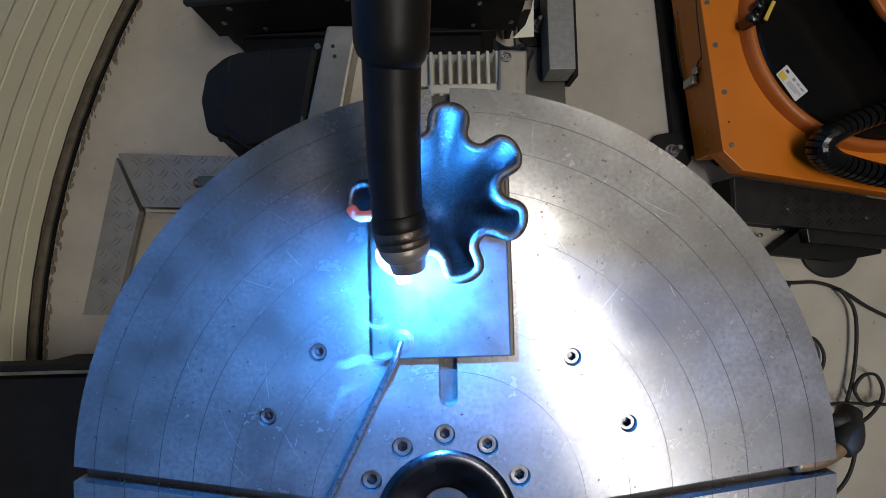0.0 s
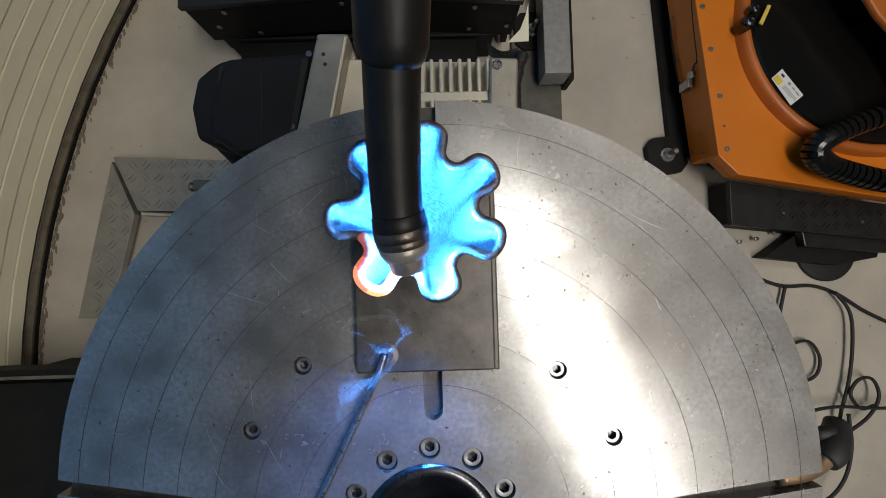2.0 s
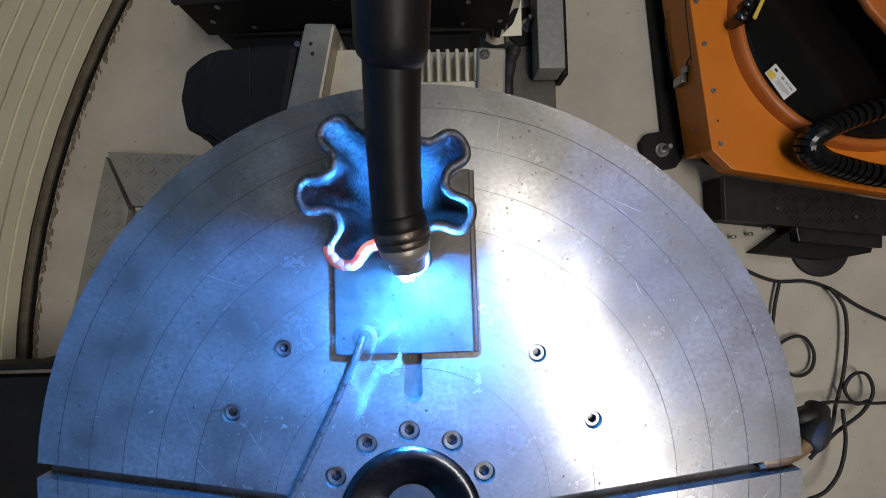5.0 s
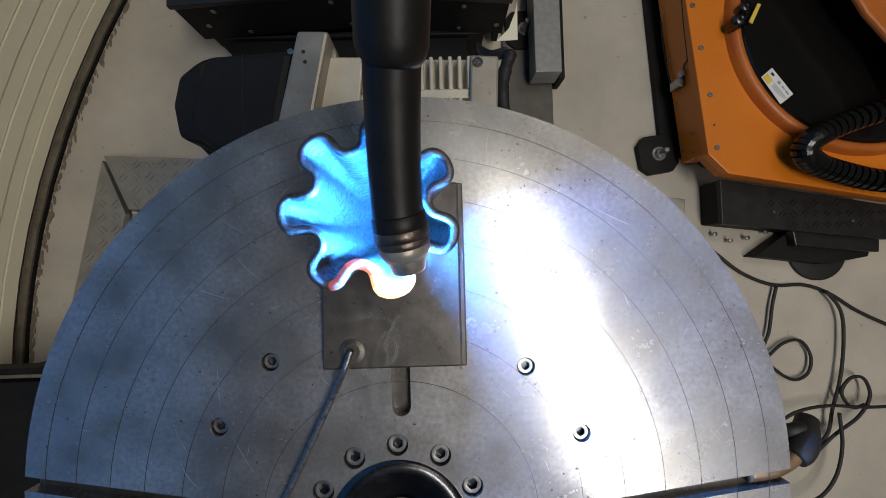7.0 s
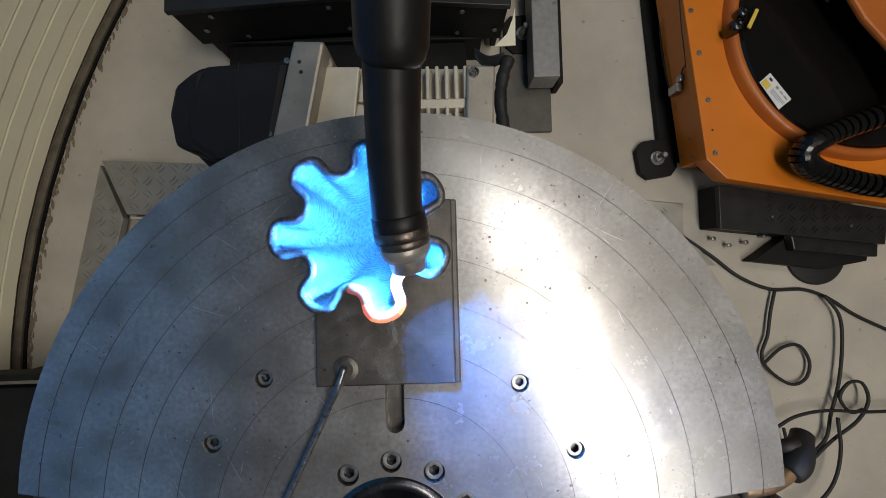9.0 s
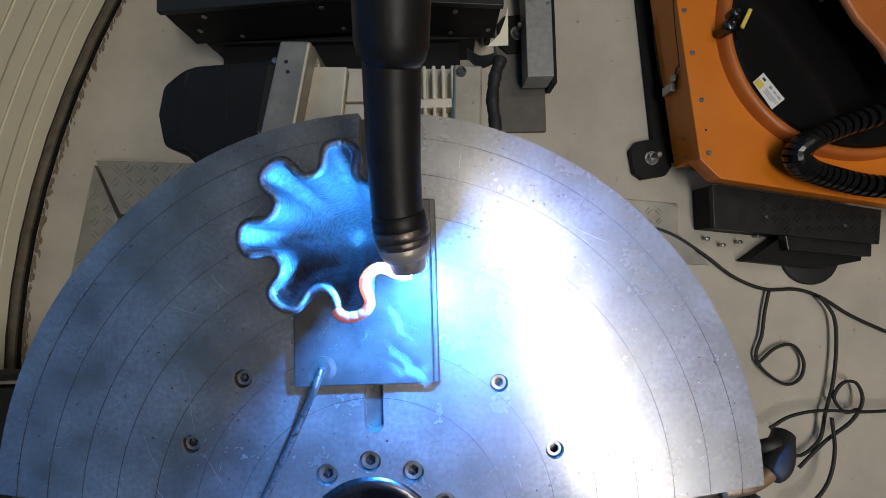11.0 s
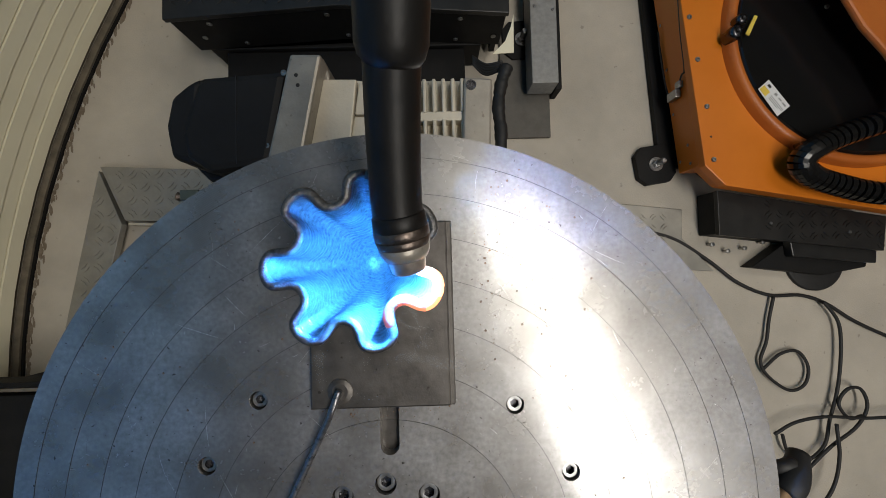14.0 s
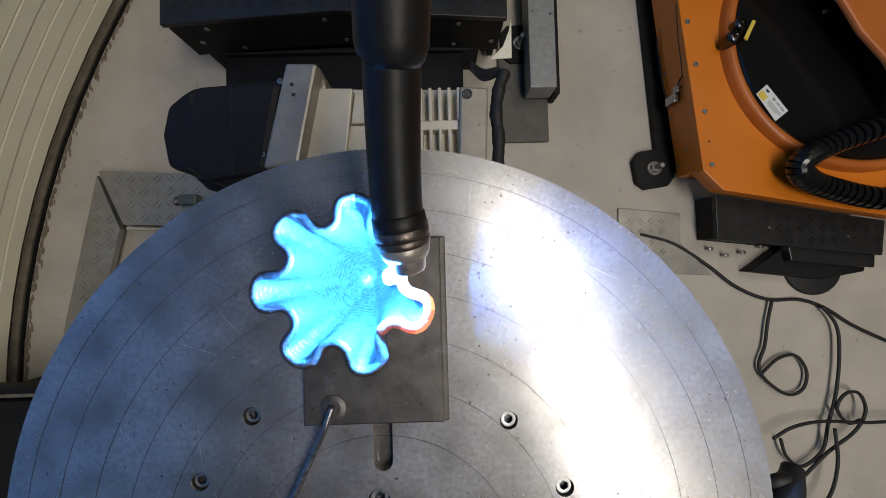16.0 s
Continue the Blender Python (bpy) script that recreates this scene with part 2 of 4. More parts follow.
def tube(points, radii, segments=16, bm=None, caps=True):
    """A round rod swept along points, with a radius at each."""
    own = bmesh.new()
    pts = [Vector(p) for p in points]
    if not hasattr(radii, "__len__"):
        radii = [radii] * len(pts)
    rings, side = [], None
    for i, p in enumerate(pts):
        d = (pts[min(i + 1, len(pts) - 1)] - pts[max(i - 1, 0)])
        if d.length < 1e-9:
            d = Vector((0, 0, 1))
        d.normalize()
        if side is None:
            side = d.orthogonal().normalized()
        side = (side - d * side.dot(d)).normalized()
        up = d.cross(side)
        rings.append([own.verts.new(p + radii[i] * (math.cos(2 * math.pi * k / segments) * side + math.sin(2 * math.pi * k / segments) * up)) for k in range(segments)])
    for a, b in zip(rings, rings[1:]):
        for k in range(segments):
            own.faces.new((a[k], a[(k + 1) % segments], b[(k + 1) % segments], b[k]))
    if caps:
        own.faces.new(rings[0][::-1]), own.faces.new(rings[-1])
    return merge(bm, own)


def curve_points(knots, per=8):
    """A smooth line through knots (Catmull-Rom)."""
    k = [Vector(p) for p in knots]
    k = [2 * k[0] - k[1]] + k + [2 * k[-1] - k[-2]]
    out = []
    for i in range(1, len(k) - 2):
        for s in range(per):
            u = s / per
            out.append(0.5 * (2 * k[i] + (k[i + 1] - k[i - 1]) * u + (2 * k[i - 1] - 5 * k[i] + 4 * k[i + 1] - k[i + 2]) * u * u
                              + (3 * k[i] - k[i - 1] - 3 * k[i + 1] + k[i + 2]) * u ** 3))
    return out + [k[-2]]


def sheet_with_holes(loops, z0, z1):
    """A slab bounded by loops of plan points; the first is its outline, the rest are holes through it."""
    bm = bmesh.new()
    edges = []
    for loop in loops:
        top = [bm.verts.new((x, y, z1)) for x, y in loop]
        low = [bm.verts.new((x, y, z0)) for x, y in loop]
        for i in range(len(loop)):
            j = (i + 1) % len(loop)
            edges.append(bm.edges.new((top[i], top[j])))
            bm.faces.new((low[i], low[j], top[j], top[i]))
    bmesh.ops.triangle_fill(bm, edges=edges, use_beauty=True)
    return bm


def ring_loop(x, y, r, n=24):
    return [(x + r * math.cos(2 * math.pi * i / n), y + r * math.sin(2 * math.pi * i / n)) for i in range(n)]


# ---- the hall ----
TOP = 0.80          # the turntable's face above the floor
floor = part("floor", box(-3.2, 3.6, -3.0, 3.4, -0.10, 0.0, 0), CONCRETE)
tagged(floor, "beige grey concrete workshop floor, dusty and stained", "floor", kind="structure")


def wall_line(y):
    y = min(max(y, -0.1), 1.3)
    return -1.172 + 0.232 * (y + 0.1) ** 2


def wall_strip(z0, z1, out, thick):
    ys = [-3.0, -1.5, -0.6] + [-0.1 + 0.14 * i for i in range(11)] + [2.2, 3.4]
    pts = []
    for y in ys:
        slope = 0.48 * 1.4 if y > 1.3 else 0
        pts.append((wall_line(y) + max(0, y - 1.3) * slope + out, y))
    return prism(pts + [(x - thick, y) for x, y in pts[::-1]], z0, z1, 0.0)


wall = tagged(new("wall_west", mesh_of("wall_west", wall_strip(0, 3.1, -0.03, 0.12), WALL)), "painted hall wall behind ribbed cream sheeting", "wall", kind="structure")
for i in range(16):
    part("panel", wall_strip(0.02 + 0.036 * i, 0.02 + 0.036 * i + 0.033, 0.014 if i % 2 else 0.018, 0.05), CREAM, wall)
# added out of view above the ribs: tints the plate's reflection blue
part("bounce_panel", wall_strip(0.62, 2.60, 0.018, 0.05), BLUEBOUNCE, wall, "unseen blue panel added for the blue reflection on the table")
rail = tagged(new("floor_rail", mesh_of("floor_rail", wall_strip(0.0, 0.012, 0.037, 0.020), RAIL)), "worn brown metal floor rail along the ribbed wall", "rail", kind="structure")
# solid black strip drawn for the dark gap beside the rail
part("rail_gap", wall_strip(0.0, 0.006, 0.044, 0.007), BLACK, rail)
STAIN = mat("floor_stain", (0.15, 0.11, 0.075), (0.24, 0.20, 0.15), 60, 0.75, 0, 0.3, 300)
rnd = random.Random(21)
bm = bmesh.new()
for k in range(420):
    y = rnd.uniform(-0.75, 1.25)
    x, r = wall_line(y) + 0.047 + abs(rnd.gauss(0, 0.006)), rnd.uniform(0.003, 0.008)
    ring = [(x + r * rnd.uniform(0.4, 0.8) * math.cos(a), y + r * rnd.uniform(1.0, 2.4) * math.sin(a)) for a in (0.785 * i for i in range(8))]
    bm.faces.new([bm.verts.new((px, py, 0.0006 + 0.000002 * k)) for px, py in ring])
tagged(part("rust_stains", bm, STAIN, floor, "brown stains along the rail"), kind="stuff")
# unseen walls added to close the room, dark to keep bounce low
for name, args in (("wall_east", (3.6, 3.7, -3.0, 3.4)), ("wall_north", (-3.2, 3.6, 3.4, 3.5)), ("wall_south", (-3.2, 3.6, -3.1, -3.0))):
    tagged(part(name, box(*args, 0, 3.1, 0), WALL), "plain dark unseen wall added to close the workshop", "wall", kind="structure")
# unseen ceiling, kept pale so its bounce brightens the table's middle
tagged(part("ceiling", box(-3.2, 3.7, -3.1, 3.5, 3.1, 3.2, 0), PALE), "plain unseen ceiling, added pale to bounce light onto the table", "ceiling", kind="structure")


# ---- the turntable ----
PLATE_X, PLATE_Y, PLATE_R = 0.011, 0.035, 0.30
HUB_Y, HUB_R = -0.010, 0.056


def turntable():
    t = thing("rotary_table", 0, 0, 0.0, "round scratched aluminium rotary welding table with bolts and slots", "welding table")
    slots = [((0.004, PLATE_Y + PLATE_R + 0.02), (0.004, 0.087), 0.0075), ((-0.32, 0.042), (-0.10, 0.007), 0.0055), ((0.33, 0.026), (0.10, -0.004), 0.0055)]
    outline, n = [], 180
    hits = sorted((math.atan2(a[1] - PLATE_Y, a[0] - PLATE_X) % (2 * math.pi), a, b, w) for a, b, w in slots)
    step = 2 * math.pi / n
    for i in range(n):
        th = i * step + step * 0.5
        for ang, a, b, w in hits:
            if (th - ang) % (2 * math.pi) < step:
                d = Vector((b[0] - a[0], b[1] - a[1])).normalized()
                s = Vector((d.y, -d.x))
                def rim(off):
                    p0 = Vector(a) + s * off - Vector((PLATE_X, PLATE_Y))
                    u = -p0.dot(d) - math.sqrt(p0.dot(d) ** 2 - p0.dot(p0) + PLATE_R ** 2)
                    return p0 + d * u + Vector((PLATE_X, PLATE_Y))
                outline += [tuple(rim(-w)), tuple(Vector(b) - s * w)]
                for k in range(1, 8):
                    f = math.pi * k / 8
                    outline.append(tuple(Vector(b) - s * w * math.cos(f) + d * w * math.sin(f)))
                outline += [tuple(Vector(b) + s * w), tuple(rim(w))]
        if all(abs((th - ang + math.pi) % (2 * math.pi) - math.pi) > 0.04 for ang, *_ in hits):
            outline.append((PLATE_X + PLATE_R * math.cos(th), PLATE_Y + PLATE_R * math.sin(th)))
    big = [(-0.0985, 0.125), (0.1035, 0.1155), (-0.139, 0.0757), (0.146, 0.062), (-0.105, -0.14), (0.105, -0.14), (-0.145, -0.09), (0.148, -0.09)]
    ring = [(0.0 + 0.0675 * math.sin(radians(30 * k)), HUB_Y + 0.0675 * math.cos(radians(30 * k))) for k in range(12)]
    holes = [ring_loop(x, y, 0.0072) for x, y in big] + [ring_loop(x, y, 0.0085) for x, y in ring] + [ring_loop(0, HUB_Y, HUB_R, 64)]
    part("plate", sheet_with_holes([outline] + holes, TOP - 0.016, TOP), PLATE, t)
    # darker than the plate, so the slots look dark inside
    part("underplate", lathe([(0, TOP - 0.04), (0.298, TOP - 0.04), (0.2985, TOP - 0.010), (0.0, TOP - 0.010)], 128, None, (PLATE_X, PLATE_Y, 0)), STEEL, t, "dark slot floor under the plate")
    part("hub", lathe([(HUB_R, TOP - 0.012), (HUB_R, TOP + 0.001), (0.046, TOP + 0.001), (0.030, TOP - 0.009), (0.022, TOP - 0.009), (0.020, TOP - 0.013), (0, TOP - 0.013)], 64, None, (0, HUB_Y, 0)), HUB, t, "dark polished centre hub", True)
    part("spindle", lathe([(0, TOP - 0.26), (0.17, TOP - 0.26), (0.17, TOP - 0.06), (0.12, TOP - 0.04), (0, TOP - 0.04)], 48, None, (0, HUB_Y, 0)), BLACK, t)
    part("pedestal", box(-0.16, 0.16, -0.2, 0.2, 0.0, TOP - 0.26, 0.01), BLACK, t)

    def bolt_mesh(r):
        """A socket head: chamfered rim, flat top and a hexagonal recess, its shade put in as a darker metal."""
        bm = bmesh.new()
        n = 36
        def loop(f, z):
            return [bm.verts.new((f(2 * math.pi * k / n) * math.cos(2 * math.pi * k / n), f(2 * math.pi * k / n) * math.sin(2 * math.pi * k / n), z)) for k in range(n)]
        def hexa(size):
            return lambda a: size * math.cos(math.pi / 6) / math.cos((a + math.pi / 6) % (math.pi / 3) - math.pi / 6)
        loops = [loop(lambda a: r, -0.012), loop(lambda a: r, -0.0036), loop(lambda a: r * 0.92, -0.0030), loop(lambda a: r * 0.72, -0.0030),
                 loop(hexa(r * 0.60), -0.0031), loop(hexa(r * 0.57), -0.0075)]
        for a, b in zip(loops, loops[1:]):
            for k in range(n):
                bm.faces.new((a[k], a[(k + 1) % n], b[(k + 1) % n], b[k]))
        bm.faces.new(loops[-1])
        me = mesh_of("bolt", bm, BOLT)
        # second, darker metal on the recess faces imitates the shade inside
        me.materials.append(HUB)
        for f in me.polygons:
            if max(me.vertices[v].co.xy.length for v in f.vertices) < r * 0.64 and min(me.vertices[v].co.z for v in f.vertices) < -0.0035:
                f.material_index = 1
        return me
    m_big, m_ring = bolt_mesh(0.0063), bolt_mesh(0.0075)
    for pts, me in ((big, m_big), (ring, m_ring)):
        for x, y in pts:
            b = new("bolt", me)
            b.parent = t
            b.matrix_basis = pose(x, y, TOP, 0, 0, (x * 7000) % 60)
    for r in (0.2835, 0.2590, 0.2315, 0.2040, 0.1735, 0.1415, 0.108):
        cx, cy = PLATE_X * (r - 0.06) / 0.24, HUB_Y + (PLATE_Y - HUB_Y) * (r - 0.06) / 0.24
        part("engraved_ring", lathe([(r - 0.00018, TOP + 0.00005), (r - 0.00016, TOP + 0.0002), (r + 0.00016, TOP + 0.0002), (r + 0.00018, TOP + 0.00005)], 160, None, (cx, cy, 0)), RUBBER, t, "fine dark engraved circle")
    rnd = random.Random(8)
    for name, count, material, label, lo, hi in (("wear", 260, BRIGHT, "fine bright scratches", 0.003, 0.045), ("dark_wear", 120, STEEL, "fine dark scratches", 0.003, 0.020)):
        bm = bmesh.new()
        for k in range(count):
            a, r = rnd.uniform(0.0, 2 * math.pi), 0.285 * math.sqrt(rnd.uniform(0.06, 1.0))
            x, y = PLATE_X + r * math.cos(a), PLATE_Y + r * math.sin(a)
            turn = rnd.choice((0.9, -0.6, 2.2, 1.3)) + rnd.gauss(0, 0.35)
            bend, ln, wd = rnd.gauss(0, 0.15), lo + (hi - lo) * rnd.random() ** 4, rnd.uniform(0.00004, 0.00011)
            rows = []
            for i in range(6):
                u = i / 5 - 0.5
                th = turn + bend * u
                px, py = x + ln * u * math.cos(th), y + ln * u * math.sin(th)
                w = wd * (1 - 3.6 * u * u)
                rows.append([(px - w * math.sin(th), py + w * math.cos(th)), (px + w * math.sin(th), py - w * math.cos(th))])
            flat = [q for row in rows for q in row]
            if any((q[0] - PLATE_X) ** 2 + (q[1] - PLATE_Y) ** 2 > 0.0885 or q[0] ** 2 + (q[1] - HUB_Y) ** 2 < 0.0062 or (-0.056 < q[0] < 0.058 and 0.118 < q[1] < 0.264) for q in flat):
                continue
            if any((q[0] - b[0]) ** 2 + (q[1] - b[1]) ** 2 < 0.0001 for q in flat for b in big):
                continue
            vs = [[bm.verts.new((*q, TOP + 0.00012)) for q in row] for row in rows]
            for p, q in zip(vs, vs[1:]):
                bm.faces.new((p[0], p[1], q[1], q[0]))
        tagged(part(name, bm, material, t, label), kind="stuff")
    rnd = random.Random(3)
    bm = bmesh.new()
    for k in range(820):
        if 700 <= k:
            x, y = rnd.uniform(-0.058, 0.066), 0.118 - abs(rnd.gauss(0, 0.006))
        elif k < 330:
            x, y = 0.075 + abs(rnd.gauss(0, 0.045)), 0.225 + rnd.gauss(0, 0.05)
        else:
            x, y = rnd.uniform(-0.28, 0.28), rnd.uniform(-0.05, 0.32)
        if x * x + (y - PLATE_Y) ** 2 > 0.085 or (-0.056 < x < 0.058 and 0.1185 < y < 0.264) or (x * x + y * y < 0.007):
            continue
        r = 0.00018 + 0.0009 * rnd.random() ** 5
        lathe([(r, 0), (r * 0.7, r * 0.35), (0, r * 0.45)], 6, bm, (x, y, TOP))
    tagged(part("spatter", bm, RUST, t, "rusty weld spatter specks"), kind="stuff")
    return t


turntable()


# ---- the workpiece ----
BASE_TOP = TOP + 0.012
VASE_X, VASE_Y = 0.000, 0.231
RIM_Z = TOP + 0.103


def base_plate():
    t = thing("base_plate", 0, 0, TOP, "dark rectangular steel build plate on the aluminium table", "steel plate")
    part("slab", box(-0.054, 0.0525, 0.1205, 0.262, 0.0060, 0.012, 0.0014), STEEL, t)
    part("lower_slab", box(-0.0545, 0.0565, 0.1190, 0.2625, 0.0002, 0.0060, 0.0012), STEEL, t)
    return t


base_plate()


def rim_point(s, size=1.0, z=0.0):
    """The rim's line: s from 0 to 1 once round, counter-clockwise."""
    a = 2 * math.pi * s + radians(81)
    w = 7 * 2 * math.pi * s
    r = (0.0398 + 0.0084 * math.cos(w)) * size
    a += 0.056 * math.sin(2 * w)
    return Vector((VASE_X + r * math.cos(a), VASE_Y + r * math.sin(a), z))


def vase():
    layers, n = 46, 280
    bm = bmesh.new()

    def wall_point(s, h, off):
        k = 0.09 + 0.91 * h ** 0.52
        flute = 0.02 + 0.98 * h ** 2.1
        w = 7 * 2 * math.pi * s
        a = 2 * math.pi * s + radians(81) + 0.056 * math.sin(2 * w) * flute
        r = 0.0398 * k + 0.0084 * flute * math.cos(w)
        p = Vector((VASE_X + r * math.cos(a), VASE_Y + r * math.sin(a), BASE_TOP + h * (RIM_Z - 0.003 - BASE_TOP)))
        return p, a

    def grid(sign):
        rings = []
        for j in range(layers * 2 + 1):
            h = j / (layers * 2)
            bulge = 0.0020 + (0.0005 if j % 2 else 0.0) + 0.0002 * math.sin(j * 1.7)
            centre = [wall_point(i / n, h, 0)[0] for i in range(n)]
            ring = []
            for i in range(n):
                d = centre[(i + 1) % n] - centre[i - 1]
                nn = Vector((d.y, -d.x, 0)).normalized()
                wob = 0.00025 * noise.noise(Vector((i * 0.13, j * 0.8, sign)))
                ring.append(bm.verts.new(centre[i] + nn * sign * (bulge + wob)))
            rings.append(ring)
        for a, b in zip(rings, rings[1:]):
            for i in range(n):
                bm.faces.new((a[i], a[(i + 1) % n], b[(i + 1) % n], b[i]))
        return rings
    grid(1), grid(-1)
    ob = part("fluted_vase", bm, BEAD, None, "", True)
    tagged(ob, "dark steel fluted vase of welded layers, on a steel plate", "vase")
    top = tube([rim_point(i / n, 1.0, RIM_Z - 0.003 + 0.0002 * math.sin(i * 0.31)) for i in range(n)] + [rim_point(0, 1.0, RIM_Z - 0.003)],
               [0.0027 + 0.0001 * math.sin(i * 0.23) for i in range(n + 1)], 14)
    part("rim_bead", top, BEAD, ob, "rounded top weld bead", True)


vase()

# ---- the torch, in the eye's own axes ----
TIP = Vector((-0.0179, -0.0141, -0.1990))


def torch():
    t = thing("welding_torch", 0, 0, 0, "black robot welding torch with grey brown collar and chrome nozzle", "welding torch")

    def along(*rows):
        return [Vector(p) - TIP for p in rows]
    neck = along((-0.0211, 0.0134, -0.1860), (-0.0220, 0.0193, -0.1845), (-0.0224, 0.0345, -0.1790), (-0.0223, 0.0508, -0.1720), (-0.0218, 0.0658, -0.1650), (-0.0211, 0.0792, -0.1580))
    part("neck", tube(curve_points(neck, 4), 0.0123, 32), TORCHBLACK, t, "black curved torch neck", True)
    sl = along((-0.0212, 0.0786, -0.1585), (-0.0211, 0.0790, -0.1580), (-0.0210, 0.0807, -0.1572), (-0.0209, 0.0830, -0.1563), (-0.0201, 0.0973, -0.1500), (-0.0185, 0.1220, -0.1380))
    part("sleeve", tube(sl, [0.0126, 0.0140, 0.0146, 0.0154, 0.0155, 0.0155], 32), TORCHBLACK, t, "", True)
    a, b = along((-0.0211, 0.0134, -0.1860))[0], along((-0.0171, -0.0106, -0.1940))[0]
    axis = b - a
    global NOZZLE_TOP, NOZZLE_END
    NOZZLE_TOP, NOZZLE_END = a, b

    def turned(rows, name, material, label=""):
        part(name, tube([a + axis * f for f, r in rows], [r for f, r in rows], 36), material, t, label, True)
    turned([(-0.16, 0.0122), (-0.14, 0.0130), (0.10, 0.0136), (0.12, 0.0132)], "collar", TORCHBLACK)
    turned([(0.10, 0.0128), (0.12, 0.0137), (0.28, 0.0138), (0.30, 0.0131)], "ring", BRASS, "grey brown metal ring")
    turned([(0.30, 0.0131), (0.32, 0.0136), (0.44, 0.0132), (0.50, 0.0120)], "nut", BRASS)
    turned([(0.44, 0.0124), (0.46, 0.0130), (0.60, 0.0124), (0.72, 0.0108), (0.73, 0.0098)], "nozzle_seat", MACHINED, "grey tapered nozzle seat")
    turned([(0.70, 0.0099), (0.73, 0.0096), (0.97, 0.0087), (1.0, 0.0082)], "nozzle", CHROME, "bright gas nozzle")
    turned([(0.9, 0.0006), (1.12, 0.0006)], "wire", BRASS)
    bm = bmesh.new()
    bmesh.ops.create_icosphere(bm, subdivisions=3, radius=0.0042)
    for v in bm.verts:
        v.co *= 1 + 0.25 * noise.noise(v.co * 400)
        v.co.z *= 0.8
    global ARC
    ARC = part("arc", bm, glow("arc_light", (0.035, 0.28, 1.0), 46000.0), t, "dazzling blue white welding arc", True)
    return t


TORCH = torch()



# ---- the positioner behind the table ----
def screw_head(r, material=None, name="screw"):
    return mesh_of(name, lathe([(r, 0), (r, r * 0.2), (r * 0.85, r * 0.34), (r * 0.45, r * 0.34), (r * 0.40, r * 0.05), (0, r * 0.05)], 16), material or BOLT)


SCREW = screw_head(0.0065)
SCREW_SMALL = screw_head(0.0042)


def screws(parent, places, z, mesh=None, axis="z", name="screw"):
    for x, y in places:
        o = new(name, mesh or SCREW)
        o.parent = parent
        m = pose(x, y, z)
        if axis == "y":
            m = pose(x, y, z, 90)
        elif axis == "x":
            m = pose(x, y, z, 0, -90)
        o.matrix_basis = parent.matrix_world.inverted() @ m if axis == "z" else m


def positioner():
    t = thing("positioner_drive", 0, 0, 0, "cast aluminium positioner gearbox with cooling ribs behind the table", "gear housing")
    zt = 0.61
    slab = prism([(-0.126, 0.484), (-0.046, 0.481), (0.085, 0.478), (0.081, 0.365), (-0.137, 0.370)], 0.40, zt - 0.02, 0.003)
    part("housing", slab, CAST, t, "sand coloured cast housing")
    part("cover_plate", prism([(-0.101, 0.477), (-0.057, 0.476), (-0.067, 0.386), (-0.121, 0.380)], zt - 0.024, zt - 0.006, 0.002), CAST, t)
    part("cover_plate", prism([(-0.055, 0.473), (0.000, 0.471), (-0.001, 0.430), (-0.061, 0.430)], zt - 0.024, zt - 0.010, 0.002), CAST, t)
    part("cover_plate", prism([(-0.062, 0.428), (-0.001, 0.427), (-0.002, 0.366), (-0.072, 0.367)], zt - 0.024, zt - 0.012, 0.002), CAST, t)
    # ribs
    for k in range(9):
        x0, y0 = (-0.007, 0.472)
        x = x0 + 0.0125 * k
        part("rib", box(x, x + 0.0052, y0 - 0.045, y0, zt - 0.025, zt, 0.0018), CAST, t)
        if k % 2 == 0 and k < 8:
            part("rib", box(x, x + 0.0052, y0 - 0.120, y0 - 0.054, zt - 0.025, zt - 0.002, 0.0018), CAST, t)
        else:
            part("rib", box(x, x + 0.0052, y0 - 0.120, y0 - 0.054, zt - 0.025, zt, 0.0018), CAST, t)
    part("rib_bridge", box(x0 - 0.002, x0 + 0.112, y0 - 0.056, y0 - 0.043, zt - 0.025, zt - 0.002, 0.0018), CAST, t)
    lug = prism([(0.085, 0.470), (0.122, 0.468), (0.117, 0.362), (0.080, 0.363)], 0.42, zt + 0.006, 0.003)
    part("mounting_lug", lug, MACHINED, t, "bright machined side lug")
    hx, hy = (0.094, 0.459)
    part("threaded_hole", lathe([(0.0068, 0), (0.0068, 0.0015), (0.0052, 0.0015), (0.005, 0.0003), (0, 0.0003)], 20, None, (hx, hy, zt + 0.0062)), HUB, t)
    plate = prism([(-0.136, 0.499), (-0.096, 0.498), (-0.121, 0.371), (-0.166, 0.365)], 0.36, 0.628, 0.004)
    part("adapter_plate", plate, MACHINED, t, "grey machined motor adapter plate")
    side = prism([(-0.103, 0.510), (-0.093, 0.483), (-0.119, 0.377), (-0.130, 0.378)], 0.36, 0.600, 0.003)
    part("adapter_step", side, MACHINED, t)
    part("support", box(-0.12, 0.10, 0.36, 0.46, 0.0, 0.42, 0.004), BLACK, t)
    for px in ((-0.128, 0.471), (-0.126, 0.458)):
        part("drip_stain", lathe([(0, 0.0002), (0.0022, 0.0002), (0.0026, 0.0)], 10, None, (px[0], px[1], 0.6282)), RUBBER, t)
    return t


positioner()


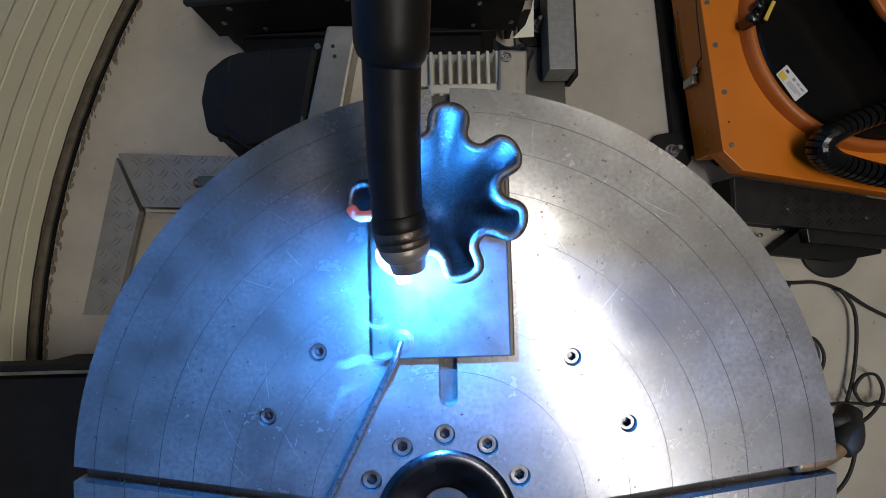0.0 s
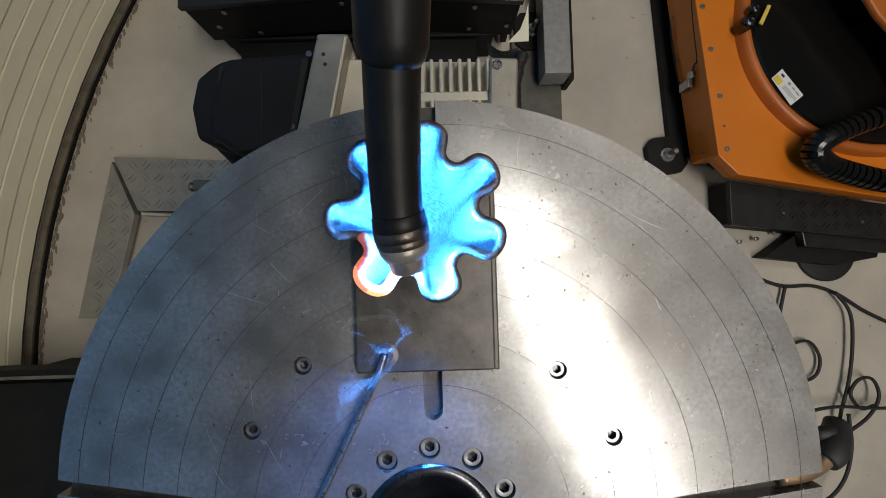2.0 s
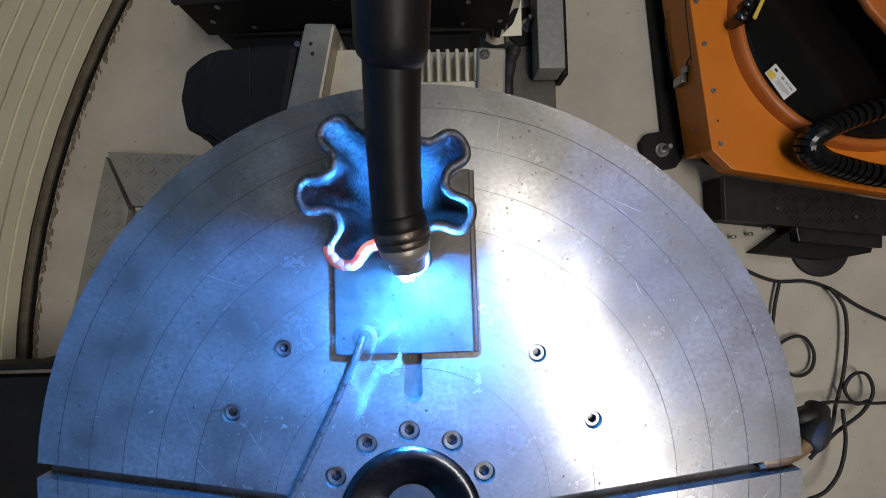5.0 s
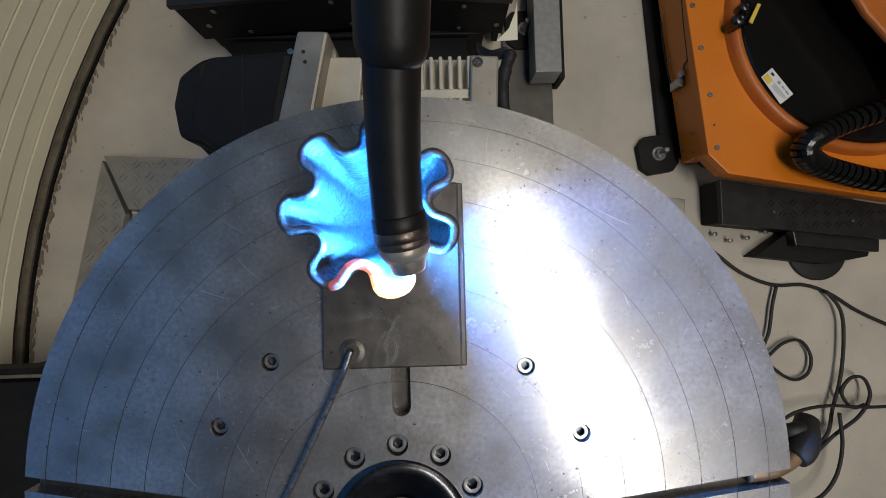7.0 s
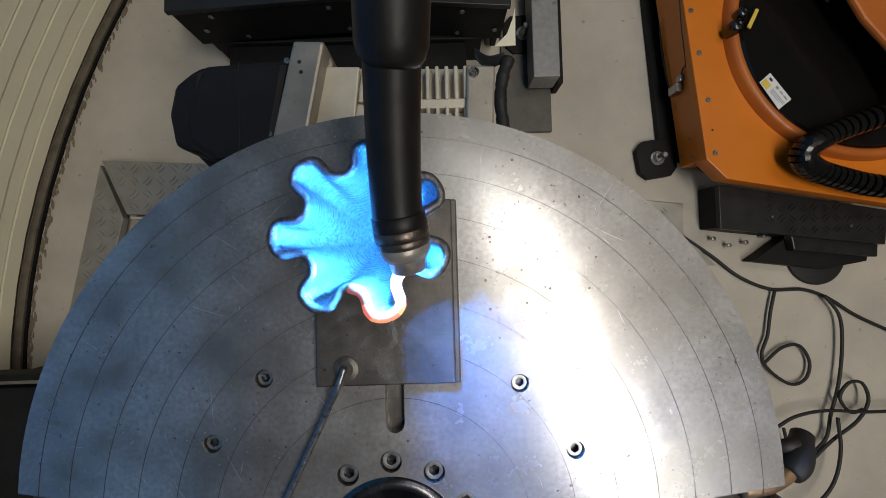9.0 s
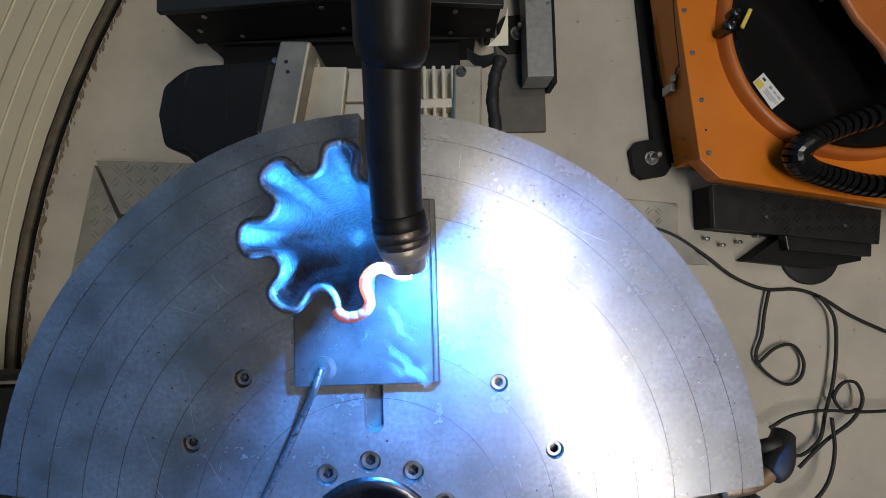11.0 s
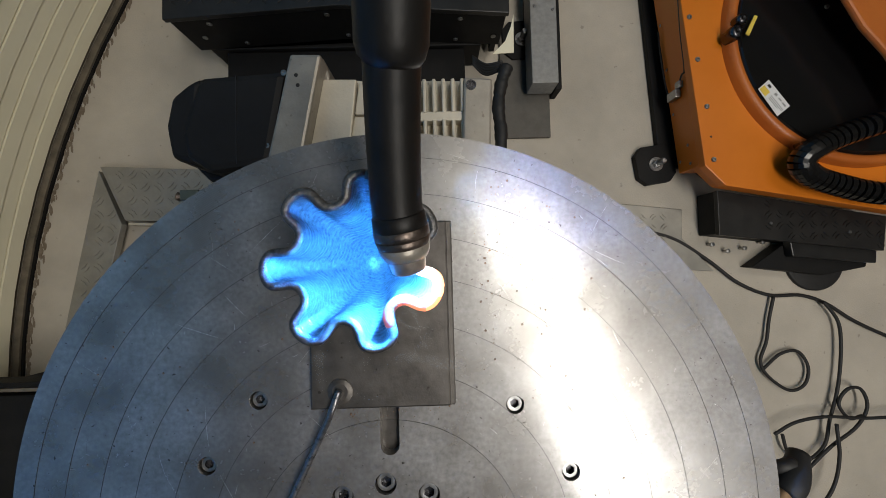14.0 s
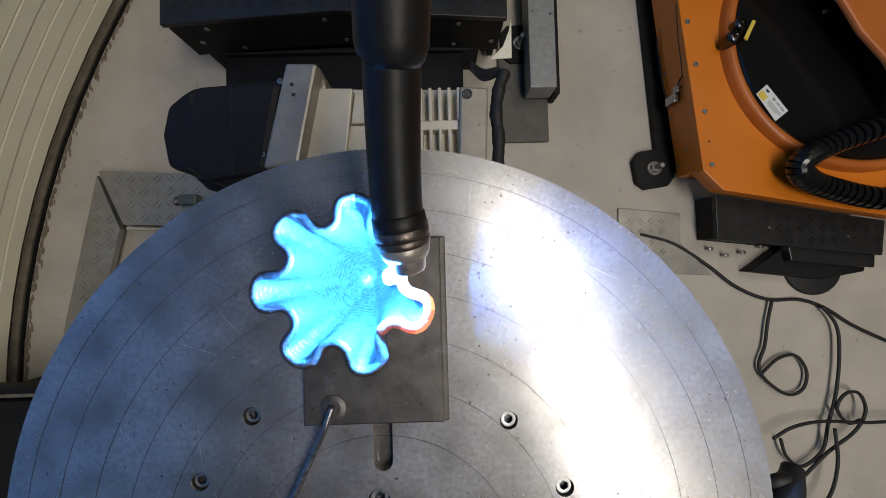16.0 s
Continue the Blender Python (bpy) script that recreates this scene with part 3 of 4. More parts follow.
def servo_motor():
    t = thing("servo_motor", 0, 0, 0, "black square servo motor flanged to the gearbox", "motor")
    part("body", prism([(-0.280, 0.490), (-0.272, 0.494), (-0.157, 0.501), (-0.181, 0.371), (-0.264, 0.360), (-0.299, 0.385), (-0.302, 0.419)], 0.44, 0.585, 0.010), BLACK, t)
    part("end_cap", prism([(-0.300, 0.488), (-0.280, 0.500), (-0.289, 0.374), (-0.322, 0.384), (-0.330, 0.429), (-0.322, 0.470)], 0.42, 0.575, 0.008), BLACK, t)
    part("lower_flange", prism([(-0.356, 0.412), (-0.201, 0.431), (-0.212, 0.365), (-0.313, 0.367)], 0.36, 0.50, 0.006), BLACK, t)
    part("seam", box(-0.2265, -0.2255, 0.372, 0.494, 0.583, 0.5856, 0), DARKCHECK, t)
    screws(t, [(-0.161, 0.497), (-0.186, 0.396)], 0.583, SCREW_SMALL)
    cable = [(-0.386, 0.425), (-0.456, 0.487), (-0.583, 0.594), (-0.620, 0.666), (-0.615, 0.726)]
    zs = (0.42, 0.30, 0.12, 0.05, 0.012)
    part("cable", tube(curve_points([(p[0], p[1], z) for p, z in zip(cable, zs)], 6), 0.005, 8), RUBBER, t, "", True)


servo_motor()


def lozenges(x0, x1, y0, y1, z, pitch=0.030, size=0.011, turn=0.0, inside=None):
    """Raised tread marks in pairs that alternate in direction."""
    bm = bmesh.new()
    rows = int((y1 - y0) / pitch) + 1
    cols = int((x1 - x0) / pitch) + 1
    for i in range(cols):
        for j in range(rows):
            cx, cy = x0 + (i + 0.5) * pitch, y0 + (j + 0.5) * pitch
            if inside and not inside(cx, cy):
                continue
            a = radians(45 if (i + j) % 2 else -45) + radians(turn)
            for off in (-0.3, 0.3):
                u, v = Vector((math.cos(a), math.sin(a))), Vector((-math.sin(a), math.cos(a)))
                c = Vector((cx, cy)) + v * off * size * 1.4
                ring = [c + u * size, c + v * size * 0.26, c - u * size, c - v * size * 0.26]
                low = [bm.verts.new((p.x, p.y, z)) for p in ring]
                top = [bm.verts.new((c.x + (p.x - c.x) * 0.65, c.y + (p.y - c.y) * 0.6, z + 0.0016)) for p in ring]
                bm.faces.new(top)
                for k in range(4):
                    bm.faces.new((low[k], low[(k + 1) % 4], top[(k + 1) % 4], top[k]))
    return bm


def guard_box():
    t = thing("guard_box", 0, 0, 0, "black sheet metal guard with checkered lid behind the drive", "machine cover")
    (xl, yl), (xr, yr) = (-0.566, 0.814), (0.223, 0.801)
    y = (yl + yr) / 2
    part("lid", prism([(xl, y - 0.012), ((xl + xr) / 2, y + 0.014), (xr, y - 0.012), (xr, y + 0.35), (xl, y + 0.35)], 0.236, 0.250, 0.002), DARKCHECK, t, "black checkered lid")
    tagged(part("tread", lozenges(xl + 0.01, xr - 0.01, y + 0.015, y + 0.33, 0.2502, 0.034, 0.012), DARKCHECK, t), kind="stuff")
    part("front_panel", prism([(xl + 0.004, y - 0.006), ((xl + xr) / 2, y + 0.018), (xr - 0.004, y - 0.006), (xr - 0.004, y + 0.02), (xl + 0.004, y + 0.02)], 0.11, 0.236, 0.002), BLACK, t)
    part("lower_panel", box(xl + 0.03, xr - 0.05, y - 0.005, y + 0.34, 0.0, 0.11, 0.004), BLACK, t)
    # black box filling the dark area between guard and drive
    part("black_infill", box(-0.50, 0.13, 0.60, y - 0.006, 0.0, 0.10, 0.004), BLACK, t)
    part("side_panel", box(xl + 0.004, xl + 0.02, y + 0.02, y + 0.34, 0.03, 0.236, 0.002), BLACK, t)
    part("side_panel", box(xr - 0.02, xr - 0.004, y + 0.02, y + 0.34, 0.03, 0.236, 0.002), BLACK, t)
    for fx, z in ((0.11, 0.215), (0.46, 0.215), (0.86, 0.215), (0.17, 0.13), (0.50, 0.13), (0.85, 0.13), (0.06, 0.165), (0.97, 0.15)):
        x = xl + (xr - xl) * fx
        o = new("screw", SCREW)
        o.parent = t
        o.matrix_basis = pose(x, y - 0.006 + 0.024 * (1 - abs(2 * fx - 1)) - 0.001, z, 90)
    # pale bracket at the end
    part("bracket", prism([(0.231, 0.791), (0.229, 0.701), (0.181, 0.699), (0.210, 0.728), (0.224, 0.762)], 0.2510, 0.2535, 0.0004), CREAM, t, "pale folded bracket")


guard_box()


def foot_plate(x, y, turn, label):
    t = thing("foot_plate", x, y, 0, label, "machine foot", "machine feet", turn)
    s = 0.055
    pts = [(-s, -s * 0.6), (-s * 0.6, -s), (s * 0.6, -s), (s, -s * 0.6), (s, s * 0.6), (s * 0.6, s), (-s * 0.6, s), (-s, s * 0.6)]
    part("plate", prism(pts, 0.0, 0.022, 0.002), BLACK, t)
    part("washer", lathe([(0.020, 0.022), (0.020, 0.0255), (0.008, 0.0255)], 20), BOLT, t)
    part("nut", lathe([(0.0135, 0.0255), (0.0135, 0.038), (0.009, 0.038)], 6), BOLT, t)
    part("stud", lathe([(0.0085, 0.02), (0.0085, 0.062), (0.006, 0.065), (0, 0.065)], 14), BOLT, t)
    return t


fx, fy = (0.675, 0.494)
foot_plate(fx, fy, 8, "black levelling foot with a steel stud beside the orange base")
fx, fy = (0.302, 0.867)
foot_plate(fx, fy, 4, "black levelling foot with a steel stud beside the guard box")


def floor_bar():
    (x0, y0), (x1, y1) = (0.309, 0.702), (0.380, 0.691)
    t = thing("floor_channel", 0, 0, 0, "grey steel channel lying along the floor", "steel channel")
    part("top_face", box(x0, x1, y0, y0 + 0.9, 0.03, 0.10, 0.002), GREYBAR, t)
    part("side_lip", box(x1 + 0.001, x1 + 0.018, y0 - 0.004, y0 + 0.9, 0.0, 0.07, 0.002), BLACK, t)
    part("web", box(x0 + 0.005, x1, y0 + 0.01, y0 + 0.9, 0.0, 0.03, 0.001), BLACK, t)
    screws(t, [(x0 + 0.012, y0 + 0.21), (x1 - 0.010, y0 + 0.20)], 0.10, SCREW_SMALL)


floor_bar()


# dark colour for the shadow on the concrete beside the gearbox
SHADE = mat("floor_shade", (0.13, 0.12, 0.105), (0.09, 0.083, 0.072), 30, 0.6, 0.2, 0.2, 200)


def shade_strip():
    (ax, ay), (bx, by), (cx, cy) = (0.239, 0.901), (0.379, 0.848), (0.361, 0.583)
    # thin dark slab laid where the floor is only shaded
    ob = part("shade_strip", prism([(ax, ay), (bx, ay), (bx, cy), (ax, cy)], 0.0, 0.014, 0.001), SHADE)
    tagged(ob, "thin dark slab standing in for a shadow on the concrete", "floor plate")


shade_strip()


def cable_bundle():
    t = thing("cable_bundle", 0, 0, 0, "black sleeved cable bundle with grey wires beside the gearbox", "cable")
    pts = [(0.203, 0.645), (0.190, 0.609), (0.182, 0.557), (0.186, 0.498), (0.180, 0.428)]
    line = curve_points([(p[0], p[1], 0.30) for p in pts], 10)
    part("sleeve", tube(line, [0.0135 + 0.0007 * math.sin(i * 1.9) + 0.0009 * math.sin(i * 0.7) for i in range(len(line))], 14), RUBBER, t, "", True)
    for k in range(5):
        a, b, c = (0.132, 0.669), (0.160, 0.641), (0.194, 0.640)
        q = [(a[0], a[1] + 0.004 * k, 0.27), (b[0], b[1] + 0.004 * k, 0.275 + 0.003 * k), (c[0], c[1] + 0.004 * k, 0.300)]
        part("wire", tube(curve_points(q, 6), 0.0030, 8), RUBBER, t, "dark wire", True)


cable_bundle()


# ---- the robot's base ----
def robot_base():
    t = thing("robot_base", 0, 0, 0, "orange painted robot base with black turning column and label", "robot base")
    A, B, C, D = (0.677, 0.893), (0.720, 0.454), (0.769, 0.403), (1.176, 0.330)
    up = (A[0] - (B[0] - A[0]) * 0.6, A[1] + (A[1] - B[1]) * 0.6)
    far = (D[0] + 0.5, D[1] + (D[1] - C[1]) / (D[0] - C[0]) * 0.5)
    part("deck", prism([up, B, C, far, (far[0] + 0.2, up[1])], 0.135, 0.16, 0.002), ORANGE, t, "bright orange deck plate")
    s = 0.006
    part("side_panel", prism([(up[0] + s, up[1]), (B[0] + s, B[1] + s), (B[0] + 0.05, B[1] + s), (up[0] + 0.05, up[1])], 0.045, 0.135, 0.002), ORANGE, t)
    part("front_panel", prism([(B[0] + s, B[1] + s), (C[0] + s, C[1] + s), (far[0], far[1] + s), (far[0], far[1] + 0.05), (C[0], C[1] + 0.06)], 0.10, 0.135, 0.002), ORANGE, t)
    part("under_frame", prism([(up[0] + 0.04, up[1]), (B[0] + 0.04, B[1] + 0.05), (C[0] + 0.05, C[1] + 0.05), (far[0], far[1] + 0.06), (far[0] + 0.1, up[1])], 0.0, 0.10, 0.004), BLACK, t)
    screws(t, [(0.698, 0.835), (0.714, 0.725), (0.731, 0.604), (0.742, 0.469)], 0.16, SCREW)
    # low black slab put where the base shades the floor
    part("base_shade", prism([(up[0] - 0.005, up[1]), ((0.688, 0.554)[0], B[1] + 0.03), (B[0] + 0.06, B[1] + 0.03), (up[0] + 0.1, up[1])], 0.0, 0.02, 0.002), BLACK, t, "black slab for the shadow along the base")
    hx, hy = (0.738, 0.527)
    part("hole", lathe([(0.003, 0.0004), (0, 0.0004)], 10, None, (hx, hy, 0.16)), RUBBER, t)
    # turning column: a cast ring round a black drum
    p1, p2, p3 = (Vector((0.780, 0.760)), Vector((0.841, 0.587)), Vector((0.968, 0.478)))
    d = 2 * (p1.x * (p2.y - p3.y) + p2.x * (p3.y - p1.y) + p3.x * (p1.y - p2.y))
    ux = (p1.length_squared * (p2.y - p3.y) + p2.length_squared * (p3.y - p1.y) + p3.length_squared * (p1.y - p2.y)) / d
    uy = (p1.length_squared * (p3.x - p2.x) + p2.length_squared * (p1.x - p3.x) + p3.length_squared * (p2.x - p1.x)) / d
    r = (p1 - Vector((ux, uy))).length
    part("column_ring", lathe([(r + 0.004, 0.16), (r, 0.175), (r - 0.006, 0.184), (r - 0.018, 0.184), (r - 0.024, 0.178), (r - 0.024, 0.15)], 96, None, (ux, uy, 0)), CASTORANGE, t, "orange brown cast ring", True)
    part("drum", lathe([(r - 0.024, 0.15), (r - 0.025, 0.172), (r - 0.032, 0.180), (0, 0.180)], 96, None, (ux, uy, 0)), DRUM, t, "glossy black drum")
    # upper casting over the drum
    q1, q2 = (0.987, 0.817), (1.082, 0.675)
    dx, dy = q2[0] - q1[0], q2[1] - q1[1]
    m = ((q1[0] + q2[0]) / 2 + dy * 0.05, (q1[1] + q2[1]) / 2 - dx * 0.05)
    part("shoulder", prism([(q1[0] - dx, q1[1] - dy * 0.8), q1, m, q2, (q2[0] + dx, q2[1] + dy * 1.4), (q2[0] + 0.4, q2[1] + 0.4)], 0.246, 0.262, 0.006), CASTORANGE, t, "orange brown shoulder casting")
    part("shoulder_core", prism([(q2[0] + 0.05, q2[1] + 0.12), (q2[0] + 0.2, q2[1]), (q2[0] + 0.4, q2[1] + 0.4)], 0.18, 0.246, 0.004), CASTORANGE, t)
    # warning label
    L = [(0.845, 0.636), (0.873, 0.659), (0.922, 0.592), (0.889, 0.567)]
    lab = part("label", prism(L, 0.1815, 0.1824, 0), WHITE, t, "white and yellow warning label")

    def on_label(u0, u1, v0, v1, z0, z1):
        o, e1, e2 = Vector(L[1]), Vector(L[2]) - Vector(L[1]), Vector(L[0]) - Vector(L[1])
        return prism([tuple(o + e1 * u + e2 * v) for u, v in ((u0, v0), (u1, v0), (u1, v1), (u0, v1))], z0, z1, 0)
    part("yellow_band", on_label(0.03, 0.30, 0.50, 0.95, 0.1824, 0.1828), YELLOW, lab)
    part("warning_triangle", on_label(0.10, 0.22, 0.18, 0.34, 0.1824, 0.1828), RUBBER, lab)
    for u0, u1, v0, v1 in ((0.42, 0.52, 0.18, 0.36), (0.60, 0.72, 0.22, 0.32), (0.78, 0.92, 0.22, 0.34), (0.40, 0.95, 0.56, 0.60), (0.40, 0.95, 0.68, 0.72), (0.40, 0.80, 0.80, 0.84)):
        part("print_bar", on_label(u0, u1, v0, v1, 0.1824, 0.1828), GREYBAR, lab)
    # two cap fittings and a yellow tag at the ring's end
    for c, rr in (((0.783, 0.770), 0.017), ((0.798, 0.801), 0.014)):
        part("cap", lathe([(rr, 0.17), (rr, 0.198), (rr * 0.8, 0.206), (0.004, 0.208), (0, 0.204)], 20, None, (c[0], c[1], 0)), HUB, t, "", True)
    tg = [(0.815, 0.772), (0.823, 0.766), (0.847, 0.814), (0.839, 0.817)]
    part("tag", prism(tg, 0.188, 0.191, 0), YELLOW, t)
    part("hole_cap", lathe([(0.006, 0.182), (0.005, 0.185), (0, 0.185)], 14, None, (1.029, 0.840, 0)), BOLT, t)
    # latch, wire and screws on the side panel
    def down(u, z):
        x = up[0] + (B[0] - up[0]) * u + s - 0.001
        return (x, up[1] + (B[1] - up[1]) * u, z)
    for u in (0.40, 0.58, 0.76, 0.95):
        o = new("screw", SCREW_SMALL)
        o.parent = t
        o.matrix_basis = pose(*down(u, 0.06), 0, -90)
    for u in (0.90, 0.97):
        o = new("screw", SCREW_SMALL)
        o.parent = t
        o.matrix_basis = pose(*down(u, 0.10), 0, -90)
    lx, ly, lz = down(0.70, 0.085)
    part("latch", box(lx - 0.016, lx, ly - 0.012, ly + 0.012, lz - 0.02, lz + 0.02, 0.003), BOLT, t, "steel toggle latch")
    part("latch_arm", box(lx - 0.012, lx + 0.002, ly + 0.012, ly + 0.03, lz + 0.01, lz + 0.03, 0.003), BOLT, t)
    wire = [down(0.38, 0.15), down(0.50, 0.14), down(0.63, 0.135), down(0.645, 0.12), down(0.70, 0.09)]
    part("wire", tube(curve_points([(x - 0.004, y, z) for x, y, z in wire], 6), 0.0022, 8), RUBBER, t, "", True)
    wire = [down(0.42, 0.055), down(0.52, 0.050), down(0.66, 0.055), down(0.70, 0.07)]
    part("wire", tube(curve_points([(x - 0.005, y, z) for x, y, z in wire], 6), 0.0022, 8), RUBBER, t, "", True)
    return t


robot_base()


def hose():
    t = thing("corrugated_hose", 0, 0, 0, "black corrugated cable hose looped on the orange base", "hose")
    knots = [(1.193, 0.557), (1.079, 0.526), (0.992, 0.499), (0.932, 0.470), (0.915, 0.443), (0.950, 0.413), (1.020, 0.390), (1.104, 0.370), (1.218, 0.361)]
    zs = (0.235, 0.23, 0.225, 0.22, 0.21, 0.20, 0.195, 0.195, 0.195)
    line = curve_points([(p[0], p[1], z) for p, z in zip(knots, zs)], 14)
    part("core", tube(line, 0.019, 18), RUBBER, t, "", True)
    for i in range(2, len(line) - 2, 3):
        d = (line[i + 1] - line[i - 1]).normalized()
        a = line[i]
        part("rib", tube([a - d * 0.0075, a - d * 0.006, a + d * 0.006, a + d * 0.0075], [0.019, 0.0272, 0.0272, 0.019], 18), DRUM, t)
    x, y = (0.949, 0.472)
    part("clamp", box(x - 0.012, x + 0.012, y - 0.03, y + 0.03, 0.175, 0.20, 0.003, None, 20), HUB, t)


hose()


def step_box():
    t = thing("step_box", 0, 0, 0, "black checkered steel step box in front of the orange base", "step")
    A, B, C, D = (0.798, 0.403), (1.255, 0.322), (1.242, 0.229), (0.798, 0.283)
    part("tread_plate", prism([A, B, C, D], 0.075, 0.09, 0.002), DARKCHECK, t)
    def inside(x, y):
        f = (x - A[0]) / (B[0] - A[0])
        return 0.25 < f < 0.97 and D[1] + (C[1] - D[1]) * f + 0.012 < y < A[1] + (B[1] - A[1]) * f - 0.012
    tagged(part("tread", lozenges(A[0], B[0], C[1], A[1], 0.0902, 0.030, 0.011, 0, inside), DARKCHECK, t), kind="stuff")
    part("body", prism([(A[0] + 0.004, A[1]), (B[0], B[1]), (C[0] - 0.004, C[1] + 0.004), (D[0] + 0.004, D[1] + 0.004)], 0.0, 0.075, 0.003), BLACK, t)
    part("lower_step", prism([(1.011, 0.255), (1.250, 0.225), (1.240, 0.185), (1.120, 0.166), (0.917, 0.193)], 0.0, 0.045, 0.003), BLACK, t)
    part("lower_step_lid", prism([(1.006, 0.262), (1.246, 0.238), (1.242, 0.196), (1.012, 0.220)], 0.045, 0.070, 0.003), DARKCHECK, t)
    part("pedal_base", lathe([(0, 0), (0.085, 0), (0.085, 0.008), (0.08, 0.010), (0, 0.014)], 40, None, (1.132, 0.204, 0)), RUBBER, t, "", True)
    screws(t, [(0.939, 0.311), (1.152, 0.282)], 0.09, SCREW_SMALL)
    for c in ((0.828, 0.260), (0.872, 0.240), (0.921, 0.247), (0.974, 0.263)):
        part("stud", lathe([(0.0035, 0.0), (0.0035, 0.014), (0.006, 0.015), (0.006, 0.022), (0, 0.023)], 10, None, (c[0], c[1], 0)), BOLT, t)


step_box()


def floor_sheets():
    ob = part("floor_sheet", prism([(0.574, 0.385), (0.754, 0.364), (0.750, 0.280), (0.839, 0.183), (0.567, 0.203)], 0.0, 0.008, 0.0015), CHECKER)
    tagged(ob, "grey checkered steel floor sheet beside the step box", "floor plate")
    x0, y0 = (0.592, 0.219)
    x1, y1 = (0.706, 0.356)
    part("tread", lozenges(x0, x1, y0 + 0.02, y1, 0.0082, 0.03, 0.010), CHECKER, ob)
    # mitred frame of checkered sheet on the other side
    t = thing("checker_frame", 0, 0, 0, "worn mitred frame of checkered steel sheet on the floor", "floor frame")
    O, I = (-0.878, 0.518), (-0.815, 0.367)
    R, RI = (-0.497, 0.497), (-0.499, 0.354)
    G, GI = (-0.969, 0.078), (-0.884, 0.075)
    part("sheet", prism([O, R, RI, (I[0] + 0.006, I[1])], 0.03, 0.05, 0.0015), CHECKER, t)
    part("sheet", prism([(O[0] - 0.003, O[1] - 0.012), (I[0] - 0.003, I[1] - 0.010), GI, G], 0.03, 0.05, 0.0015), CHECKER, t)

    def on_top(x, y):
        f = (O[1] - y) / (O[1] - I[1])
        return 0.08 < f < 0.92 and x > O[0] + (I[0] - O[0]) * f + 0.025

    def on_leg(x, y):
        f = (O[1] - y) / (O[1] - G[1])
        left = O[0] + (G[0] - O[0]) * f + 0.016
        e = (O[1] - y) / (O[1] - I[1])
        right = O[0] + (I[0] - O[0]) * e - 0.02 if e < 1 else I[0] + (GI[0] - I[0]) * (I[1] - y) / (I[1] - GI[1]) - 0.012
        return left < x < right
    tagged(part("tread", lozenges(O[0], R[0], I[1], O[1], 0.0502, 0.036, 0.013, 0, on_top), CHECKER, t), kind="stuff")
    tagged(part("tread", lozenges(G[0], I[0] + 0.02, G[1], O[1], 0.0502, 0.036, 0.013, 0, on_leg), CHECKER, t), kind="stuff")
    part("upright", prism([(O[0] + 0.01, O[1] - 0.02), (R[0], R[1] - 0.02), (R[0], R[1] - 0.03), (O[0] + 0.02, O[1] - 0.03)], 0, 0.03, 0), BLACK, t)
    part("upright", prism([(O[0] + 0.005, O[1] - 0.03), (O[0] + 0.02, O[1] - 0.03), (G[0] + 0.02, G[1] + 0.01), (G[0] + 0.005, G[1] + 0.01)], 0, 0.03, 0), BLACK, t)
    part("inner_wall", prism([(I[0] + 0.012, I[1] - 0.006), (RI[0], RI[1] - 0.006), (RI[0], RI[1] - 0.012), (I[0] + 0.012, I[1] - 0.012)], 0, 0.046, 0), CAST, t)
    v = thing("valve", -0.622, 0.426, 0.05, "small green brass valve on the checkered frame", "valve")
    GREEN = mat("green_grey_enamel", (0.09, 0.12, 0.11), (0.06, 0.08, 0.075), 40, 0.45)
    part("body", box(-0.02, 0.03, -0.012, 0.016, 0, 0.03, 0.004), GREEN, v)
    part("knob", tube([(-0.034, 0.0, 0.015), (-0.03, 0, 0.015), (-0.02, 0, 0.015)], [0.010, 0.013, 0.008], 14), BRASS, v)


floor_sheets()


def side_cabinet():
    t = thing("side_cabinet", 0, 0, 0, "black steel cabinet with a grey lipped top edge", "cabinet")
    (x0, y0), (x1, y1) = (-0.984, -0.007), (-0.820, -0.012)
    x1 = x1 + 0.30
    part("body", box(x0 - 0.05, x1, y0 - 1.1, y0 - 0.030, 0.0, 0.243, 0.004), BLACK, t)
    part("front_lip", box(x0 - 0.05, x1, y0 - 0.012, y0, 0.20, 0.250, 0.002), BLACK, t)
    part("bright_strip", box(x0 - 0.05, x1, y0 - 0.022, y0 - 0.014, 0.20, 0.246, 0.001), RAIL, t, "pale worn metal strip")


side_cabinet()


